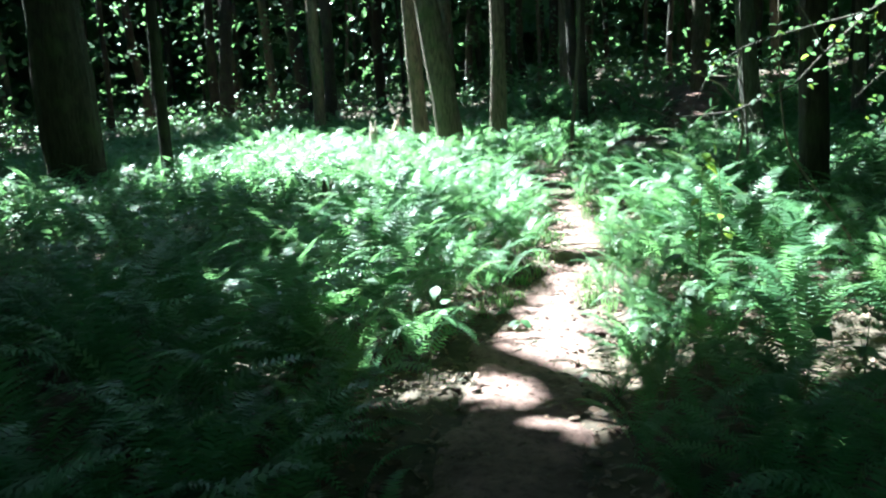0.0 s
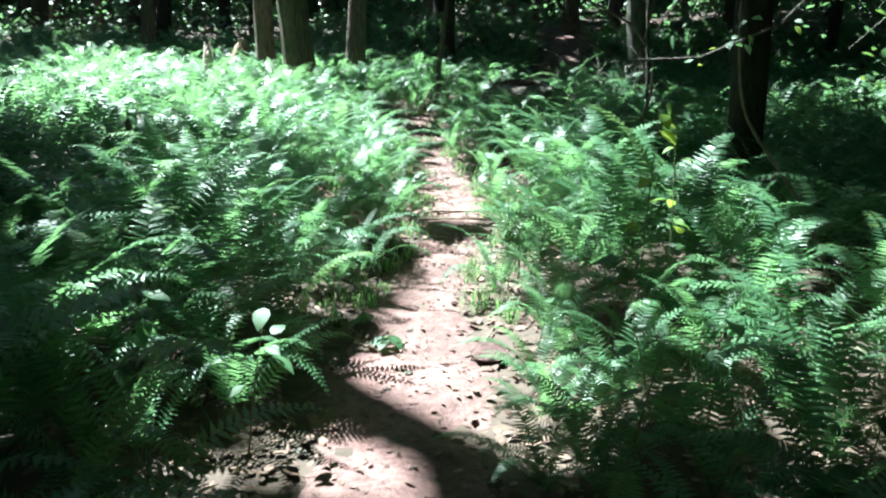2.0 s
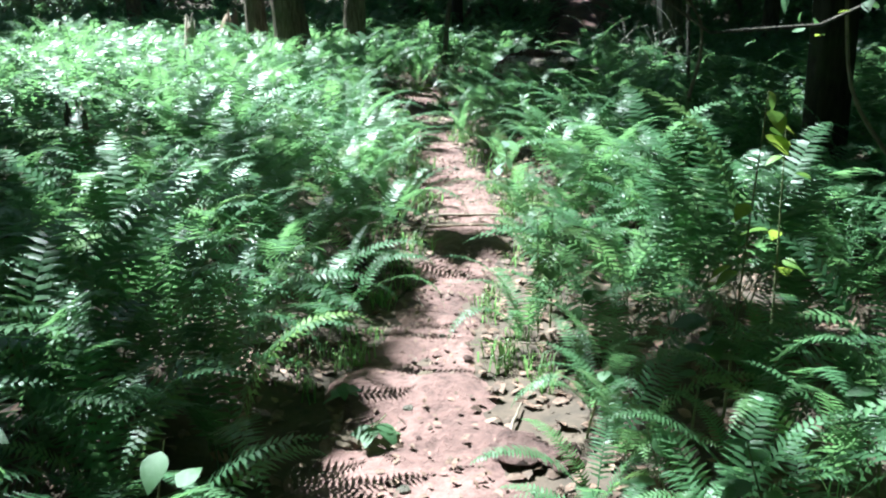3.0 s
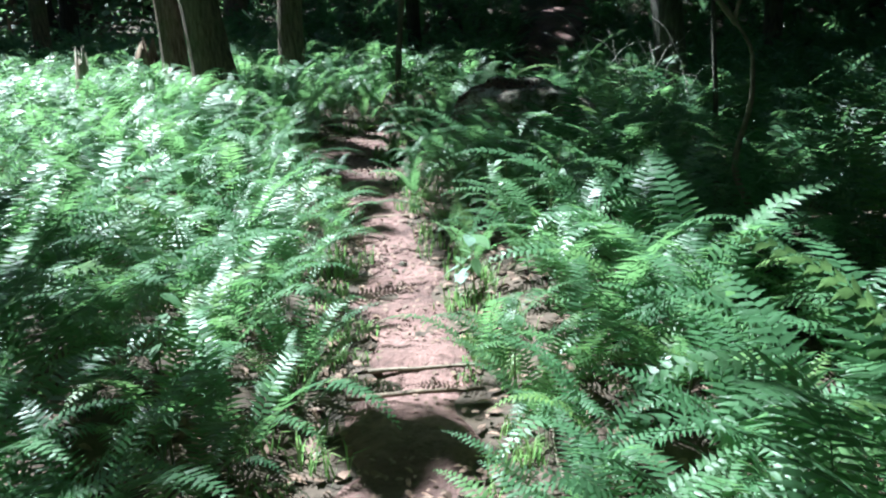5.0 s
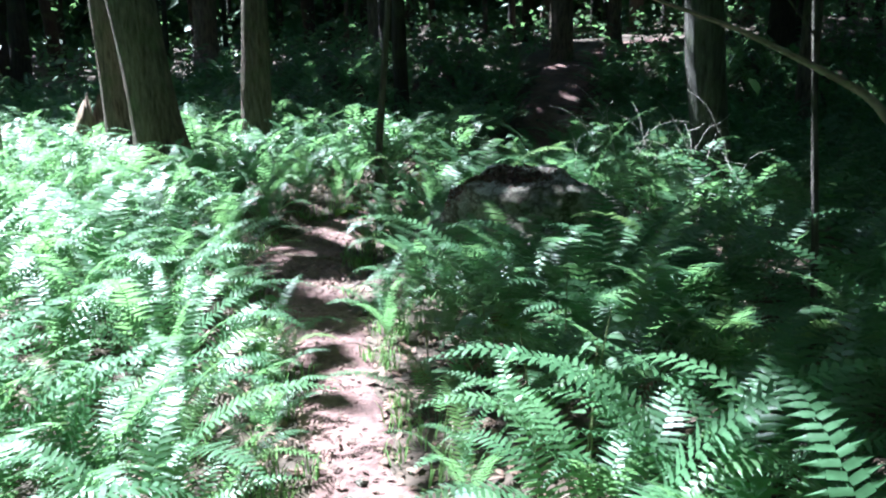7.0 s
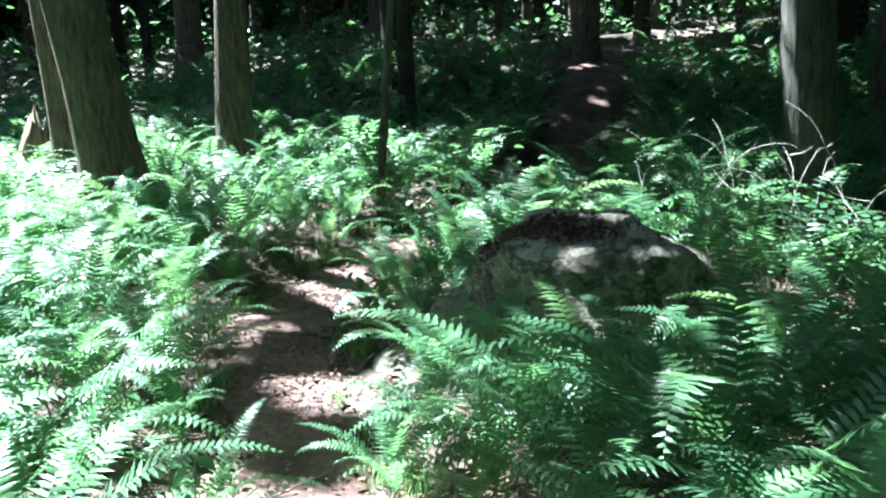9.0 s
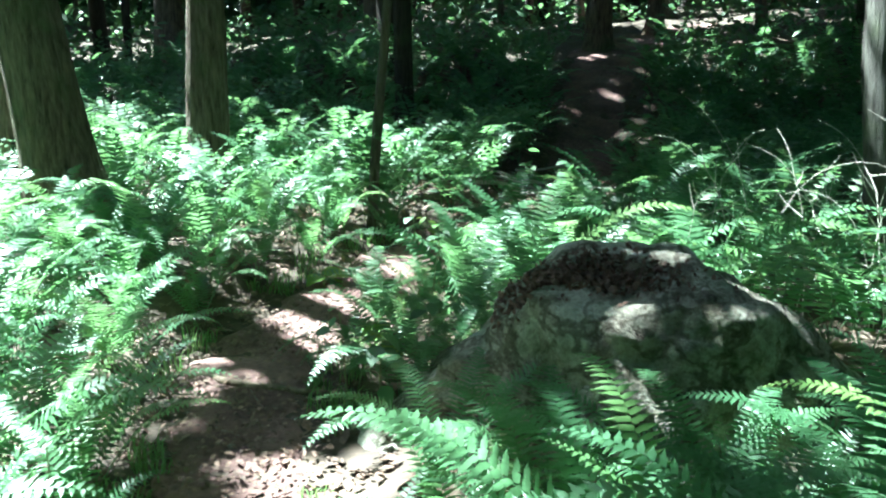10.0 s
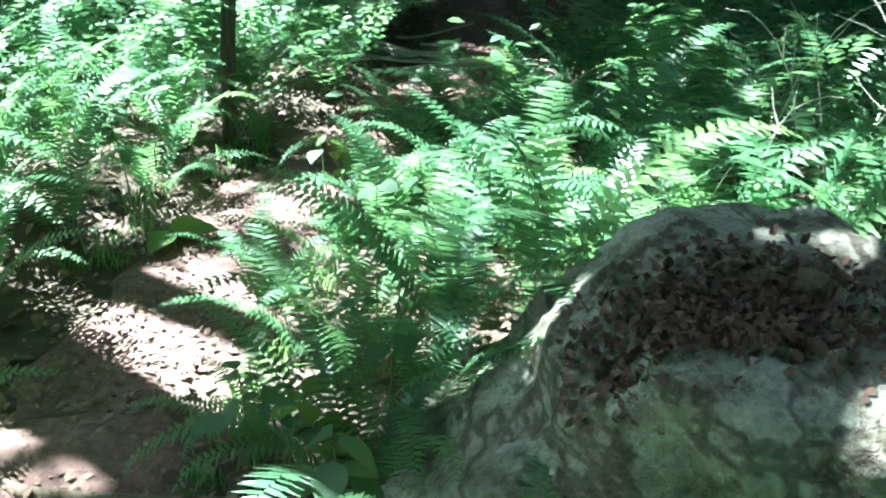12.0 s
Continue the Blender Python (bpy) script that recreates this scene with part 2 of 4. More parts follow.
def build_trail():
    s = np.arange(-8, 26, 0.05)
    t = np.linspace(-1, 1, 25)
    Y, T = np.meshgrid(s, t, indexing="ij")
    hw = trail_half(Y) + 0.01 + 0.06 * waves(Y * 1.0, T * 0 + np.sign(T) * 7, 0.9, 11)
    slope = np.gradient(trail_x(s), s)[:, None]
    X = trail_x(Y) + T * hw * np.sqrt(1 + slope**2)
    Z = land(X, Y) + 0.012 + 0.010 * waves(X, Y, 0.45, 12) + 0.005 * waves(X, Y, 0.17, 13) - 0.05 * np.abs(T) ** 6
    steps = 0.022 * np.maximum(0, waves(X * 0.25, Y, 0.75, 14))
    v = np.stack([X, Y, Z + steps], -1).reshape(-1, 3)
    n, m = len(s), len(t)
    i, j = np.meshgrid(np.arange(n - 1), np.arange(m - 1), indexing="ij")
    f = np.stack([i * m + j, i * m + j + 1, (i + 1) * m + j + 1, (i + 1) * m + j], -1).reshape(-1, 4)
    ob = new("path", mesh_of("path", v, f, MAT_TRAIL, True))
    tagged(ob, "narrow trodden footpath of pinkish brown bare earth", "path", kind="structure")


build_trail()

# ---- gaps added in the unseen canopy for sun patches: x, y, radius x, radius y, share of the canopy left over them ----
SUN_GAPS = [(-4.7, 16.4, 2.3, 2.2, 0.0), (-4.9, 13.0, 1.8, 2.4, 0.02), (-3.6, 14.0, 2.2, 2.0, 0.0), (-3.3, 12.0, 1.8, 1.6, 0.03), (-2.6, 10.6, 1.4, 2.1, 0.045), (-1.6, 7.8, 1.0, 1.5, 0.14), (-0.42, 5.5, 0.68, 1.5, 0.0), (-0.35, 7.2, 0.5, 0.7, 0.0), (-2.0, 5.5, 0.7, 0.5, 0.16), (1.0, 5.5, 0.7, 0.35, 0.03), (-0.8, 8.3, 0.5, 1.0, 0.0),
          (0.6, 7.6, 0.95, 1.2, 0.02), (0.8, 6.6, 0.8, 0.7, 0.07), (-0.3, 8.6, 0.6, 0.8, 0.08), (-0.75, 13.85, 0.9, 0.7, 0.0), (-1.2, 13.7, 0.6, 0.45, 0.04), (0.2, 13.85, 0.9, 0.7, 0.03), (-1.8, 15.4, 1.5, 1.6, 0.0),
          (-2.6, 12.2, 1.2, 1.9, 0.0), (1.7, 12.95, 1.1, 0.8, 0.10), (1.05, 12.35, 0.4, 0.36, 0.28), (1.8, 13.1, 0.5, 0.4, 0.03), (1.0, 16.9, 0.75, 0.7, 0.12), (4.8, 27.5, 2.8, 2.6, 0.02), (-9.5, 22.5, 3.0, 2.0, 0.08),
          (0.8, 4.75, 0.9, 0.5, 0.06), (-0.6, 10.1, 0.7, 0.7, 0.12), (-0.3, 15.4, 0.8, 0.5, 0.2), (-1.1, 5.2, 0.5, 0.5, 0.15),
          (-1.35, 9.7, 0.8, 1.1, 0.0), (-1.65, 10.9, 0.55, 0.8, 0.0), (-0.3, 9.2, 0.7, 0.7, 0.0), (-0.5, 3.45, 0.18, 0.12, 0.0), (1.0, 11.7, 0.9, 0.42, 0.03), (0.3, 11.0, 0.6, 0.3, 0.24), (-0.3, 11.2, 0.5, 0.4, 0.1),
          (0.1, 11.8, 0.7, 0.35, 0.06), (-0.8, 16.6, 1.2, 1.0, 0.16), (-13.0, 28.0, 4.0, 3.0, 0.06), (-6.5, 33.0, 3.0, 2.5, 0.06), (-17.0, 21.0, 3.0, 3.0, 0.08),
          (1.6, 15.0, 1.2, 0.8, 0.26), (0.9, 4.4, 0.3, 0.3, 0.2), (-1.6, 6.4, 0.95, 1.0, 0.03), (2.2, 5.3, 0.95, 0.6, 0.0), (1.6, 10.6, 1.4, 1.2, 0.24), (-1.4, 11.2, 0.6, 0.5, 0.0), (-0.8, 12.3, 0.4, 0.3, 0.04), (-1.15, 4.55, 0.5, 0.35, 0.09), (-1.8, 4.7, 0.8, 0.5, 0.15), (0.4, 8.9, 0.6, 0.6, 0.02)]


def shade_left(x, y):
    """Share of the canopy kept over a place on the ground, 0 to 1."""
    thin = smoothstep(9.0, 11.0, y - 1.9 * smoothstep(0.0, 0.5, x)) * smoothstep(14.5, 13.5, y) + 0.6 * smoothstep(0.4, 1.0, x) * smoothstep(8.0, 7.0, y) * smoothstep(5.0, 6.0, y)
    keep = 1 - 0.46 * np.clip(thin, 0, 1) * smoothstep(7.0, 4.0, np.abs(x))
    for cx, cy, rx, ry, k in SUN_GAPS:
        d = np.hypot((x - cx) / rx, (y - cy) / ry) + 0.22 * waves(x, y, 0.9, 21)
        keep = np.minimum(keep, k + (1 - k) * smoothstep(0.85, 1.15, d))
    # extra unseen leaves, added only to keep the sun off the boulder's crown
    return np.maximum(keep, 0.85 * smoothstep(1.15, 0.85, np.hypot((x - 0.40) / 0.42, (y - 12.42) / 0.40)))


# ---- trees ----
def trunk_mesh(name, r, height, lean=(0.0, 0.0), bend=0.0, sides=20, mat=MAT_BARK, flare=0.5, ridge=0.05, seed=0):
    r2 = np.random.default_rng(seed)
    z = np.concatenate([[-0.25, 0.0], np.geomspace(0.08, 1.0, 8), np.linspace(1.25, height, max(6, int(height * 1.6)))])
    ph = r2.uniform(0, 6.28, 2)
    px = lean[0] * z + bend * np.sin(z * 0.9 + ph[0]) - bend * np.sin(ph[0])
    py = lean[1] * z + bend * np.sin(z * 0.7 + ph[1]) - bend * np.sin(ph[1])
    rad = r * (1 - 0.75 * np.clip(z / height, 0, 1)) * (1 + flare * np.exp(-np.clip(z, 0, None) / 0.22))
    a = np.linspace(0, 2 * np.pi, sides, endpoint=False)
    lobes = 1 + 0.12 * np.sin(a * 4 + ph[0])[None] * np.exp(-np.clip(z, 0, None) / 0.3)[:, None]
    col = r2.normal(0, ridge, sides)[None] * (0.7 + 0.5 * np.sin(z * 2 + ph[1])[:, None]) + r2.normal(0, ridge * 0.5, (len(z), sides)) + 0.05 * np.sin(z * 3.1 + ph[0])[:, None]
    R = rad[:, None] * lobes * (1 + col)
    v = np.stack([px[:, None] + R * np.cos(a), py[:, None] + R * np.sin(a), z[:, None] + 0 * R], -1).reshape(-1, 3)
    i, j = np.meshgrid(np.arange(len(z) - 1), np.arange(sides), indexing="ij")
    k = (j + 1) % sides
    f = np.stack([i * sides + j, i * sides + k, (i + 1) * sides + k, (i + 1) * sides + j], -1).reshape(-1, 4)
    return mesh_of(name, v, f, mat, True), (lambda h: (np.interp(h, z, px), np.interp(h, z, py)))


TREES = []      # x, y, height, empty, axis


def tree(x, y, r, height, label, mat=MAT_BARK, lean=(0.0, 0.0), bend=0.0, sides=20, seed=1, flare=0.5, limbs=5, group=""):
    e = new("tree")
    e.location = (x, y, float(land(x, y)))
    tagged(e, label, "tree", group)
    me, axis = trunk_mesh("trunk", r, height, lean, bend, sides, mat, flare, seed=seed)
    part("trunk", me, e)
    r2 = np.random.default_rng(seed + 900)
    for k in range(limbs):
        h = height * r2.uniform(0.5, 0.9)
        a = r2.uniform(0, 6.28)
        ln = r2.uniform(1.2, 2.6) * min(1, height / 12)
        bx, by = axis(h)
        s = np.linspace(0, 1, 6)
        pts = np.stack([bx + np.cos(a) * ln * s, by + np.sin(a) * ln * s, h + 0.5 * ln * s**0.8], 1)
        v, f = tube(pts, r * 0.32 * (1 - 0.8 * s), 6)
        part("limb", mesh_of("limb", v, f, mat, True), e)
    TREES.append((x + lean[0] * height * 0.8, y + lean[1] * height * 0.8, height, e))
    return e


tree(-2.52, 15.3, 0.235, 15, "thick dark brown tree with furrowed bark leaning among sunlit ferns", lean=(-0.12, 0.0), sides=44, seed=11, flare=0.7, bend=0.03)
tree(-3.28, 16.35, 0.15, 14, "dark mossy tree standing close behind a thicker trunk", lean=(-0.05, 0.02), sides=28, seed=12)
tree(-1.92, 16.5, 0.145, 14, "upright grey-brown tree with mossy bark in the ferns", lean=(-0.01, 0.0), sides=36, seed=13, bend=0.05)
tree(-0.58, 15.5, 0.036, 6, "thin bent grey sapling trunk among low ferns", mat=MAT_BARK_THIN, lean=(-0.02, 0.02), bend=0.14, sides=12, seed=14, flare=0.2, limbs=2)
tree(-0.42, 19.0, 0.10, 10, "slim dark tree in deep shade", mat=MAT_BARK_SHADED, lean=(-0.01, 0.0), sides=14, seed=15)
tree(2.2, 13.75, 0.15, 13, "grey tree with flaking bark lit along one edge", mat=MAT_BARK_GREY, lean=(-0.10, 0.03), sides=40, seed=16, bend=0.07, flare=0.4)
tree(2.15, 22.0, 0.17, 16, "dark straight tree at the top of the bank", lean=(0.0, 0.0), sides=18, seed=17)
tree(3.4, 24.0, 0.13, 15, "dark straight tree beyond the bank", lean=(0.01, 0.0), sides=14, seed=18)
tree(-6.95, 11.1, 0.40, 18, "massive dark tree with a broad flared base", mat=MAT_BARK_SHADED, lean=(-0.03, 0.0), sides=40, seed=19, flare=0.45)
tree(-5.5, 10.8, 0.085, 10, "slender black upright trunk in the fern bed", mat=MAT_BARK_SHADED, lean=(0.0, 0.0), sides=14, seed=20, flare=0.2)
tree(1.72, 7.9, 0.12, 11, "dark leaning tree overhung by leafy branches", mat=MAT_BARK_SHADED, lean=(-0.07, 0.02), sides=28, seed=21, bend=0.06, flare=0.3)
tree(-6.2, 19.5, 0.14, 15, "dark tree in the shade behind the glade", sides=14, seed=22)
tree(-0.9, 22.5, 0.16, 16, "dark tree in the shade behind the glade", sides=14, seed=23)
tree(-3.9, 23.0, 0.22, 17, "thick dark tree in the shade behind the glade", sides=16, seed=24)
tree(4.6, 18.0, 0.12, 13, "slim dark tree in the shaded undergrowth", sides=14, seed=25)
tree(6.0, 13.0, 0.16, 14, "dark tree in the shaded undergrowth", sides=14, seed=26)

r3 = np.random.default_rng(31)
spots = []
while len(spots) < 230:
    x, y = r3.uniform(-34, 30), (r3.uniform(-16, 50) if len(spots) < 110 else r3.uniform(17, 46))
    if -9 < x < 7.5 and -3 < y < 20 or math.hypot(x - trail_x(y), 0) < 1.2:
        continue
    if any(math.hypot(x - a, y - b) < 1.5 for a, b, *_ in TREES):
        continue
    if any(math.hypot(x - a, y - b) < 1.5 for a, b in spots):
        continue
    spots.append((x, y))
for n, (x, y) in enumerate(spots):
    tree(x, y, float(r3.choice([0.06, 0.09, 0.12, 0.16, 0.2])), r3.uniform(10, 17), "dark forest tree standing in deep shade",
         mat=MAT_BARK_SHADED if n % 5 else MAT_BARK, lean=(r3.normal(0, 0.03), r3.normal(0, 0.03)), bend=float(r3.uniform(0.02, 0.1)), sides=10, seed=100 + n, limbs=2, group="trees of the surrounding wood")


def leaf_cloud(c, size, r, flat=0.5):
    """Pointed six-cornered leaves at the centres c: four triangles each, tilted at random."""
    n = len(c)
    s = (size * r.uniform(0.7, 1.3, n))[:, None]
    a = r.uniform(0, 2 * np.pi, n)
    tilt = r.normal(0, flat, (n, 2))
    u = np.stack([np.cos(a), np.sin(a), tilt[:, 0]], 1)
    u /= np.linalg.norm(u, axis=1)[:, None]
    w = np.stack([-np.sin(a), np.cos(a), tilt[:, 1]], 1)
    w -= u * (u * w).sum(1)[:, None]
    w /= np.linalg.norm(w, axis=1)[:, None]
    nn = np.cross(u, w)
    shape = [(-0.5, 0, 0), (-0.2, 0.26, 0.05), (0.2, 0.22, 0.05), (0.55, 0, -0.08), (0.2, -0.22, 0.05), (-0.2, -0.26, 0.05)]
    v = np.stack([c + s * (p * u + q * w + t * nn) for p, q, t in shape], 1).reshape(-1, 3)
    f = np.array([(0, 1, 5), (1, 2, 4), (1, 4, 5), (2, 3, 4)])
    return v, (np.arange(n)[:, None, None] * 6 + f).reshape(-1, 3)


def spray(c, size, r, flat=0.5):
    """Folded diamond leaves, two triangles each, for what stays far off."""
    v, _ = leaf_cloud(c, size * 1.1, r, flat)
    v = v.reshape(-1, 6, 3)[:, [0, 1, 3, 5]]
    f = np.array([(0, 1, 2), (0, 2, 3)])
    return v.reshape(-1, 3), (np.arange(len(c))[:, None, None] * 4 + f).reshape(-1, 3)


def canopy():
    """Unseen leaves of all crowns, each given to the nearest tree, thinned to shape the sun patches below."""
    r = np.random.default_rng(41)
    tx = np.array([t[0] for t in TREES])
    ty = np.array([t[1] for t in TREES])
    th = np.array([t[2] for t in TREES])
    keepers = []
    # fine leaves where they shade the walk, coarse ones further off
    for size, n, box in ((0.48, 112000, (-24, 9, 0, 40)), (1.2, 60000, (-44, 42, -30, 70))):
        x, y = r.uniform(box[0], box[1], n), r.uniform(box[2], box[3], n)
        if size > 0.5:
            inner = (x > -24) & (x < 9) & (y > 0) & (y < 40)
            x, y = x[~inner], y[~inner]
        clump = r.normal(0, 0.25, (len(x), 2))
        who = np.argmin((x[:, None] - tx) ** 2 + (y[:, None] - ty) ** 2, 1)
        z = th[who] * r.uniform(0.55, 1.02, len(x))
        z = np.clip(z, 6.5, None) + 0.4 * waves(x, y, 2.5, 43)
        h = z - 0.4
        gx, gy = x - SUN.x / SUN.z * h, y - SUN.y / SUN.z * h
        keep = r.random(len(x)) < shade_left(gx, gy)
        keepers.append((np.stack([x, y, z], 1)[keep], who[keep], size))
    for k, (tx_, ty_, h_, e) in enumerate(TREES):
        pieces = [spray(c[who == k] - np.array(e.location), size, r) for c, who, size in keepers if (who == k).any()]
        if pieces:
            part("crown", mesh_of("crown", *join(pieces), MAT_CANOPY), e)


canopy()


def far_woods():
    """Young trees and brush that close the view all round."""
    r = np.random.default_rng(47)
    pieces = []
    for n, d0, d1, top, size, gap in ((50000, 25, 42, 9.0, 0.34, -0.1), (55000, 42, 60, 20.0, 2.7, -3.0)):
        a = r.uniform(0, 2 * np.pi, n)
        d = r.uniform(d0, d1, n)
        x, y = d * np.cos(a), 10 + d * np.sin(a)
        z = land(x, y) + top * r.random(n) ** 1.25
        keep = waves(x, y, 6.0, 48) + 0.35 * waves(x, z, 2.0, 49) > gap
        pieces.append(spray(np.stack([x, y, z], 1)[keep], size, r, 1.0))
    ob = new("far_woods", mesh_of("far_woods", *join(pieces), MAT_BROAD))
    tagged(ob, "dense dark green undergrowth and young trees further off", "woods", kind="stuff")


far_woods()


def undergrowth():
    """Low broad-leaved herbs and brush between the trees, off the fern beds."""
    r = np.random.default_rng(49)
    pieces = []
    for n, box, size, top in ((26000, (-10, 9, 9, 24), 0.09, 0.55), (30000, (-26, 24, 17, 44), 0.15, 1.0), (8000, (3, 16, 0, 18), 0.12, 0.8), (8000, (-20, -8, 2, 20), 0.12, 0.8)):
        x, y = r.uniform(box[0], box[1], n), r.uniform(box[2], box[3], n)
        tuft = waves(x, y, 1.3, 50) + 0.6 * waves(x, y, 4.0, 51)
        keep = (tuft > -0.2) & ~((x > -8) & (x < -1.0) & (y < 19.5) & (size > 0.1)) & (np.abs(x - trail_x(y)) > np.where(y < 14.8, 1.5, trail_half(y) + 0.15)) & (np.hypot((x - 0.6) / 1.3, (y - 12.2) / 1.4) > 1)
        x, y, tuft = x[keep], y[keep], tuft[keep]
        z = land(x, y) + 0.05 + top * r.random(len(x)) ** 0.8 * np.clip(0.45 + 0.4 * tuft, 0.2, 1.2)
        pieces.append(leaf_cloud(np.stack([x, y, z], 1), size, r, 0.5))
    # leafy boughs of the young trees further back, in tiers
    x, y, h = r.uniform(-16, 14, 60000), r.uniform(19, 34, 60000), r.uniform(0.6, 5.0, 60000)
    keep = (waves(x, y, 2.2, 52) + 0.7 * waves(x + y, h * 2.5, 2.4, 53) > 0.95) & (np.abs(x - trail_x(y)) > 0.9 + 0.3 * h)
    x, y, h = x[keep], y[keep], h[keep]
    pieces.append(leaf_cloud(np.stack([x, y, land(x, y) + h], 1), 0.15, r, 0.5))
    ob = new("undergrowth", mesh_of("undergrowth", *join(pieces), MAT_BROAD))
    tagged(ob, "low leafy green herbs between the ferns and trees", "undergrowth", kind="stuff")


undergrowth()


# ---- ferns ----
def frond(length, rise, droop, pairs, width, lobes, seed, rings=4):
    """One arching feathered frond: a stalk and rows of lobed leaflets tapering to the tip. lobes: a side of a leaflet, 0 for plain ones."""
    r = np.random.default_rng(seed)
    s = np.linspace(0, 1, 40)
    ang = np.radians(rise) - np.radians(rise + droop) * s**1.9
    step = length / 39
    x = np.concatenate([[0], np.cumsum(np.cos(ang[:-1]) * step)])
    z = np.concatenate([[0], np.cumsum(np.sin(ang[:-1]) * step)])
    sway = 0.05 * length * np.sin(s * 2.2 + r.uniform(0, 6)) * s
    at = lambda t: np.array([np.interp(t, s, x), np.interp(t, s, sway), np.interp(t, s, z)])
    pieces = []
    t = np.linspace(0, 0.98, rings + 1)
    rad = 0.0035 * (1 - 0.8 * t)
    P = np.array([at(k) for k in t])
    ring = np.stack([P + rad[:, None] * np.array(o) for o in ((0, 1, 0), (0, -0.5, 0.87), (0, -0.5, -0.87))], 1).reshape(-1, 3)
    i, j = np.meshgrid(np.arange(rings), np.arange(3), indexing="ij")
    k = (j + 1) % 3
    q = np.stack([i * 3 + j, i * 3 + k, (i + 1) * 3 + k, (i + 1) * 3 + j], -1).reshape(-1, 4)
    pieces.append((ring, np.concatenate([q[:, :3], q[:, [0, 2, 3]]])))
    gap = length * 0.8 / pairs
    for n in range(pairs):
        t = 0.19 + 0.80 * (n / (pairs - 1)) ** 0.92
        tan = at(min(1, t + 0.02)) - at(t - 0.02)
        tan /= np.linalg.norm(tan)
        up = np.cross(tan, (0, 1, 0)) * -1
        up /= np.linalg.norm(up)
        prof = (math.sin(math.pi * min(1, (t - 0.14) / 0.86) ** 0.60)) ** 0.8
        for side in (1, -1):
            c = at(t + side * 0.2 * gap / length)
            ln = width * length * prof * r.uniform(0.93, 1.06) + 0.006
            dr = np.array((0, side, 0)) * 0.93 + tan * r.uniform(0.24, 0.36) + up * r.uniform(-0.18, 0.02)
            dr /= np.linalg.norm(dr)
            nrm = up + 0.14 * r.normal(0, 1, 3)
            wd = np.cross(nrm, dr)
            wd /= np.linalg.norm(wd)
            sag = -np.array((0, 0, 1.0)) * ln * r.uniform(0.10, 0.20)
            if lobes:
                half = min(0.42 * gap, 0.17 * ln + 0.002)
                u = np.linspace(0, 1, lobes + 1)
                mid = c + np.outer(u * ln, dr) + np.outer(u**2, sag)
                h0 = half * (1 - 0.62 * u[:-1] ** 1.5)[:, None] * r.uniform(0.9, 1.1, (lobes, 1))
                h1 = half * np.append((1 - 0.62 * u[1:-1] ** 1.5) * 1.05, 0.06)[:, None]
                fold = up * half * r.uniform(-0.2, 0.2)
                v = np.concatenate([mid] + [m_ + sg * h_ * wd + fold for sg in (1, -1) for m_, h_ in ((mid[:-1], h0 * 0.72), (mid[1:] - dr * ln * 0.03, h1))])
                n1, n2, n3, n4 = [lobes + 1 + lobes * e for e in range(4)]
                f = []
                for m in range(lobes):
                    f += [(m, m + 1, n2 + m), (m, n2 + m, n1 + m), (m, n4 + m, m + 1), (m, n3 + m, n4 + m)]
            else:
                half = min(0.42 * gap, 0.2 * ln + 0.002)
                b = c + dr * ln * 0.35
                v = np.array([c, b + wd * half + sag * 0.12, c + dr * ln + sag, b - wd * half + sag * 0.12])
                f = [(0, 2, 1), (0, 3, 2)]
            pieces.append((v, np.array(f)))
    return join(pieces)


FINE = [mesh_of("frond", *frond(1.0, rz, dp, 30, w * 1.15, 2, 60 + k), MAT_FERN)
        for k, (rz, dp, w) in enumerate([(76, 25, 0.085), (70, 42, 0.09), (64, 18, 0.08), (80, 50, 0.088), (58, 26, 0.095), (74, 4, 0.072), (78, 66, 0.085)])]
SHAPES = [(76, 20, 0.088), (68, 40, 0.095), (60, 18, 0.09), (80, 52, 0.088)]
COARSE = [frond(1.0, rz, dp, 29, w * 1.15, 0, 80 + k, 2) for k, (rz, dp, w) in enumerate(SHAPES)]
FAR = [frond(1.0, rz, dp, 18, w * 1.15, 0, 80 + k, 2) for k, (rz, dp, w) in enumerate(SHAPES)]
ROUGH = [frond(1.0, rz, dp, 8, w * 1.2, 0, 80 + k, 1) for k, (rz, dp, w) in enumerate(SHAPES)]


def fern(x, y, size, fronds, r, label="lush green fern clump with arching feathery fronds", group="ferns beside the path"):
    e = new("fern")
    e.location = (x, y, float(land(x, y)) - 0.01)
    tagged(e, label, "fern", group)
    a0 = r.uniform(0, 360)
    for k in range(fronds):
        ob = part("frond", FINE[int(r.integers(len(FINE)))], e)
        sc = size * r.uniform(0.75, 1.15)
        ob.matrix_basis = pose(0.02 * r.normal(), 0.02 * r.normal(), 0, r.normal(0, 6), r.normal(0, 9), a0 + 360 * k / fronds + r.normal(0, 16)) @ Matrix.Scale(sc, 4)
    return e


BOULDER = (0.64, 12.45, 0.84, 0.78)


def free(x, y, gap=0.12):
    """Whether a fern may stand there: off the trail, the boulder and the trunks."""
    if abs(x - trail_x(y)) < trail_half(y) + gap:
        return False
    if math.hypot((x + 2.3) / 0.45, (y - 14.75) / 0.5) < 1:
        return False
    front = 0.45 if y < BOULDER[1] else 0.04
    if math.hypot((x - BOULDER[0]) / (BOULDER[2] + front), (y - BOULDER[1]) / (BOULDER[3] + front)) < 1:
        return False
    return True


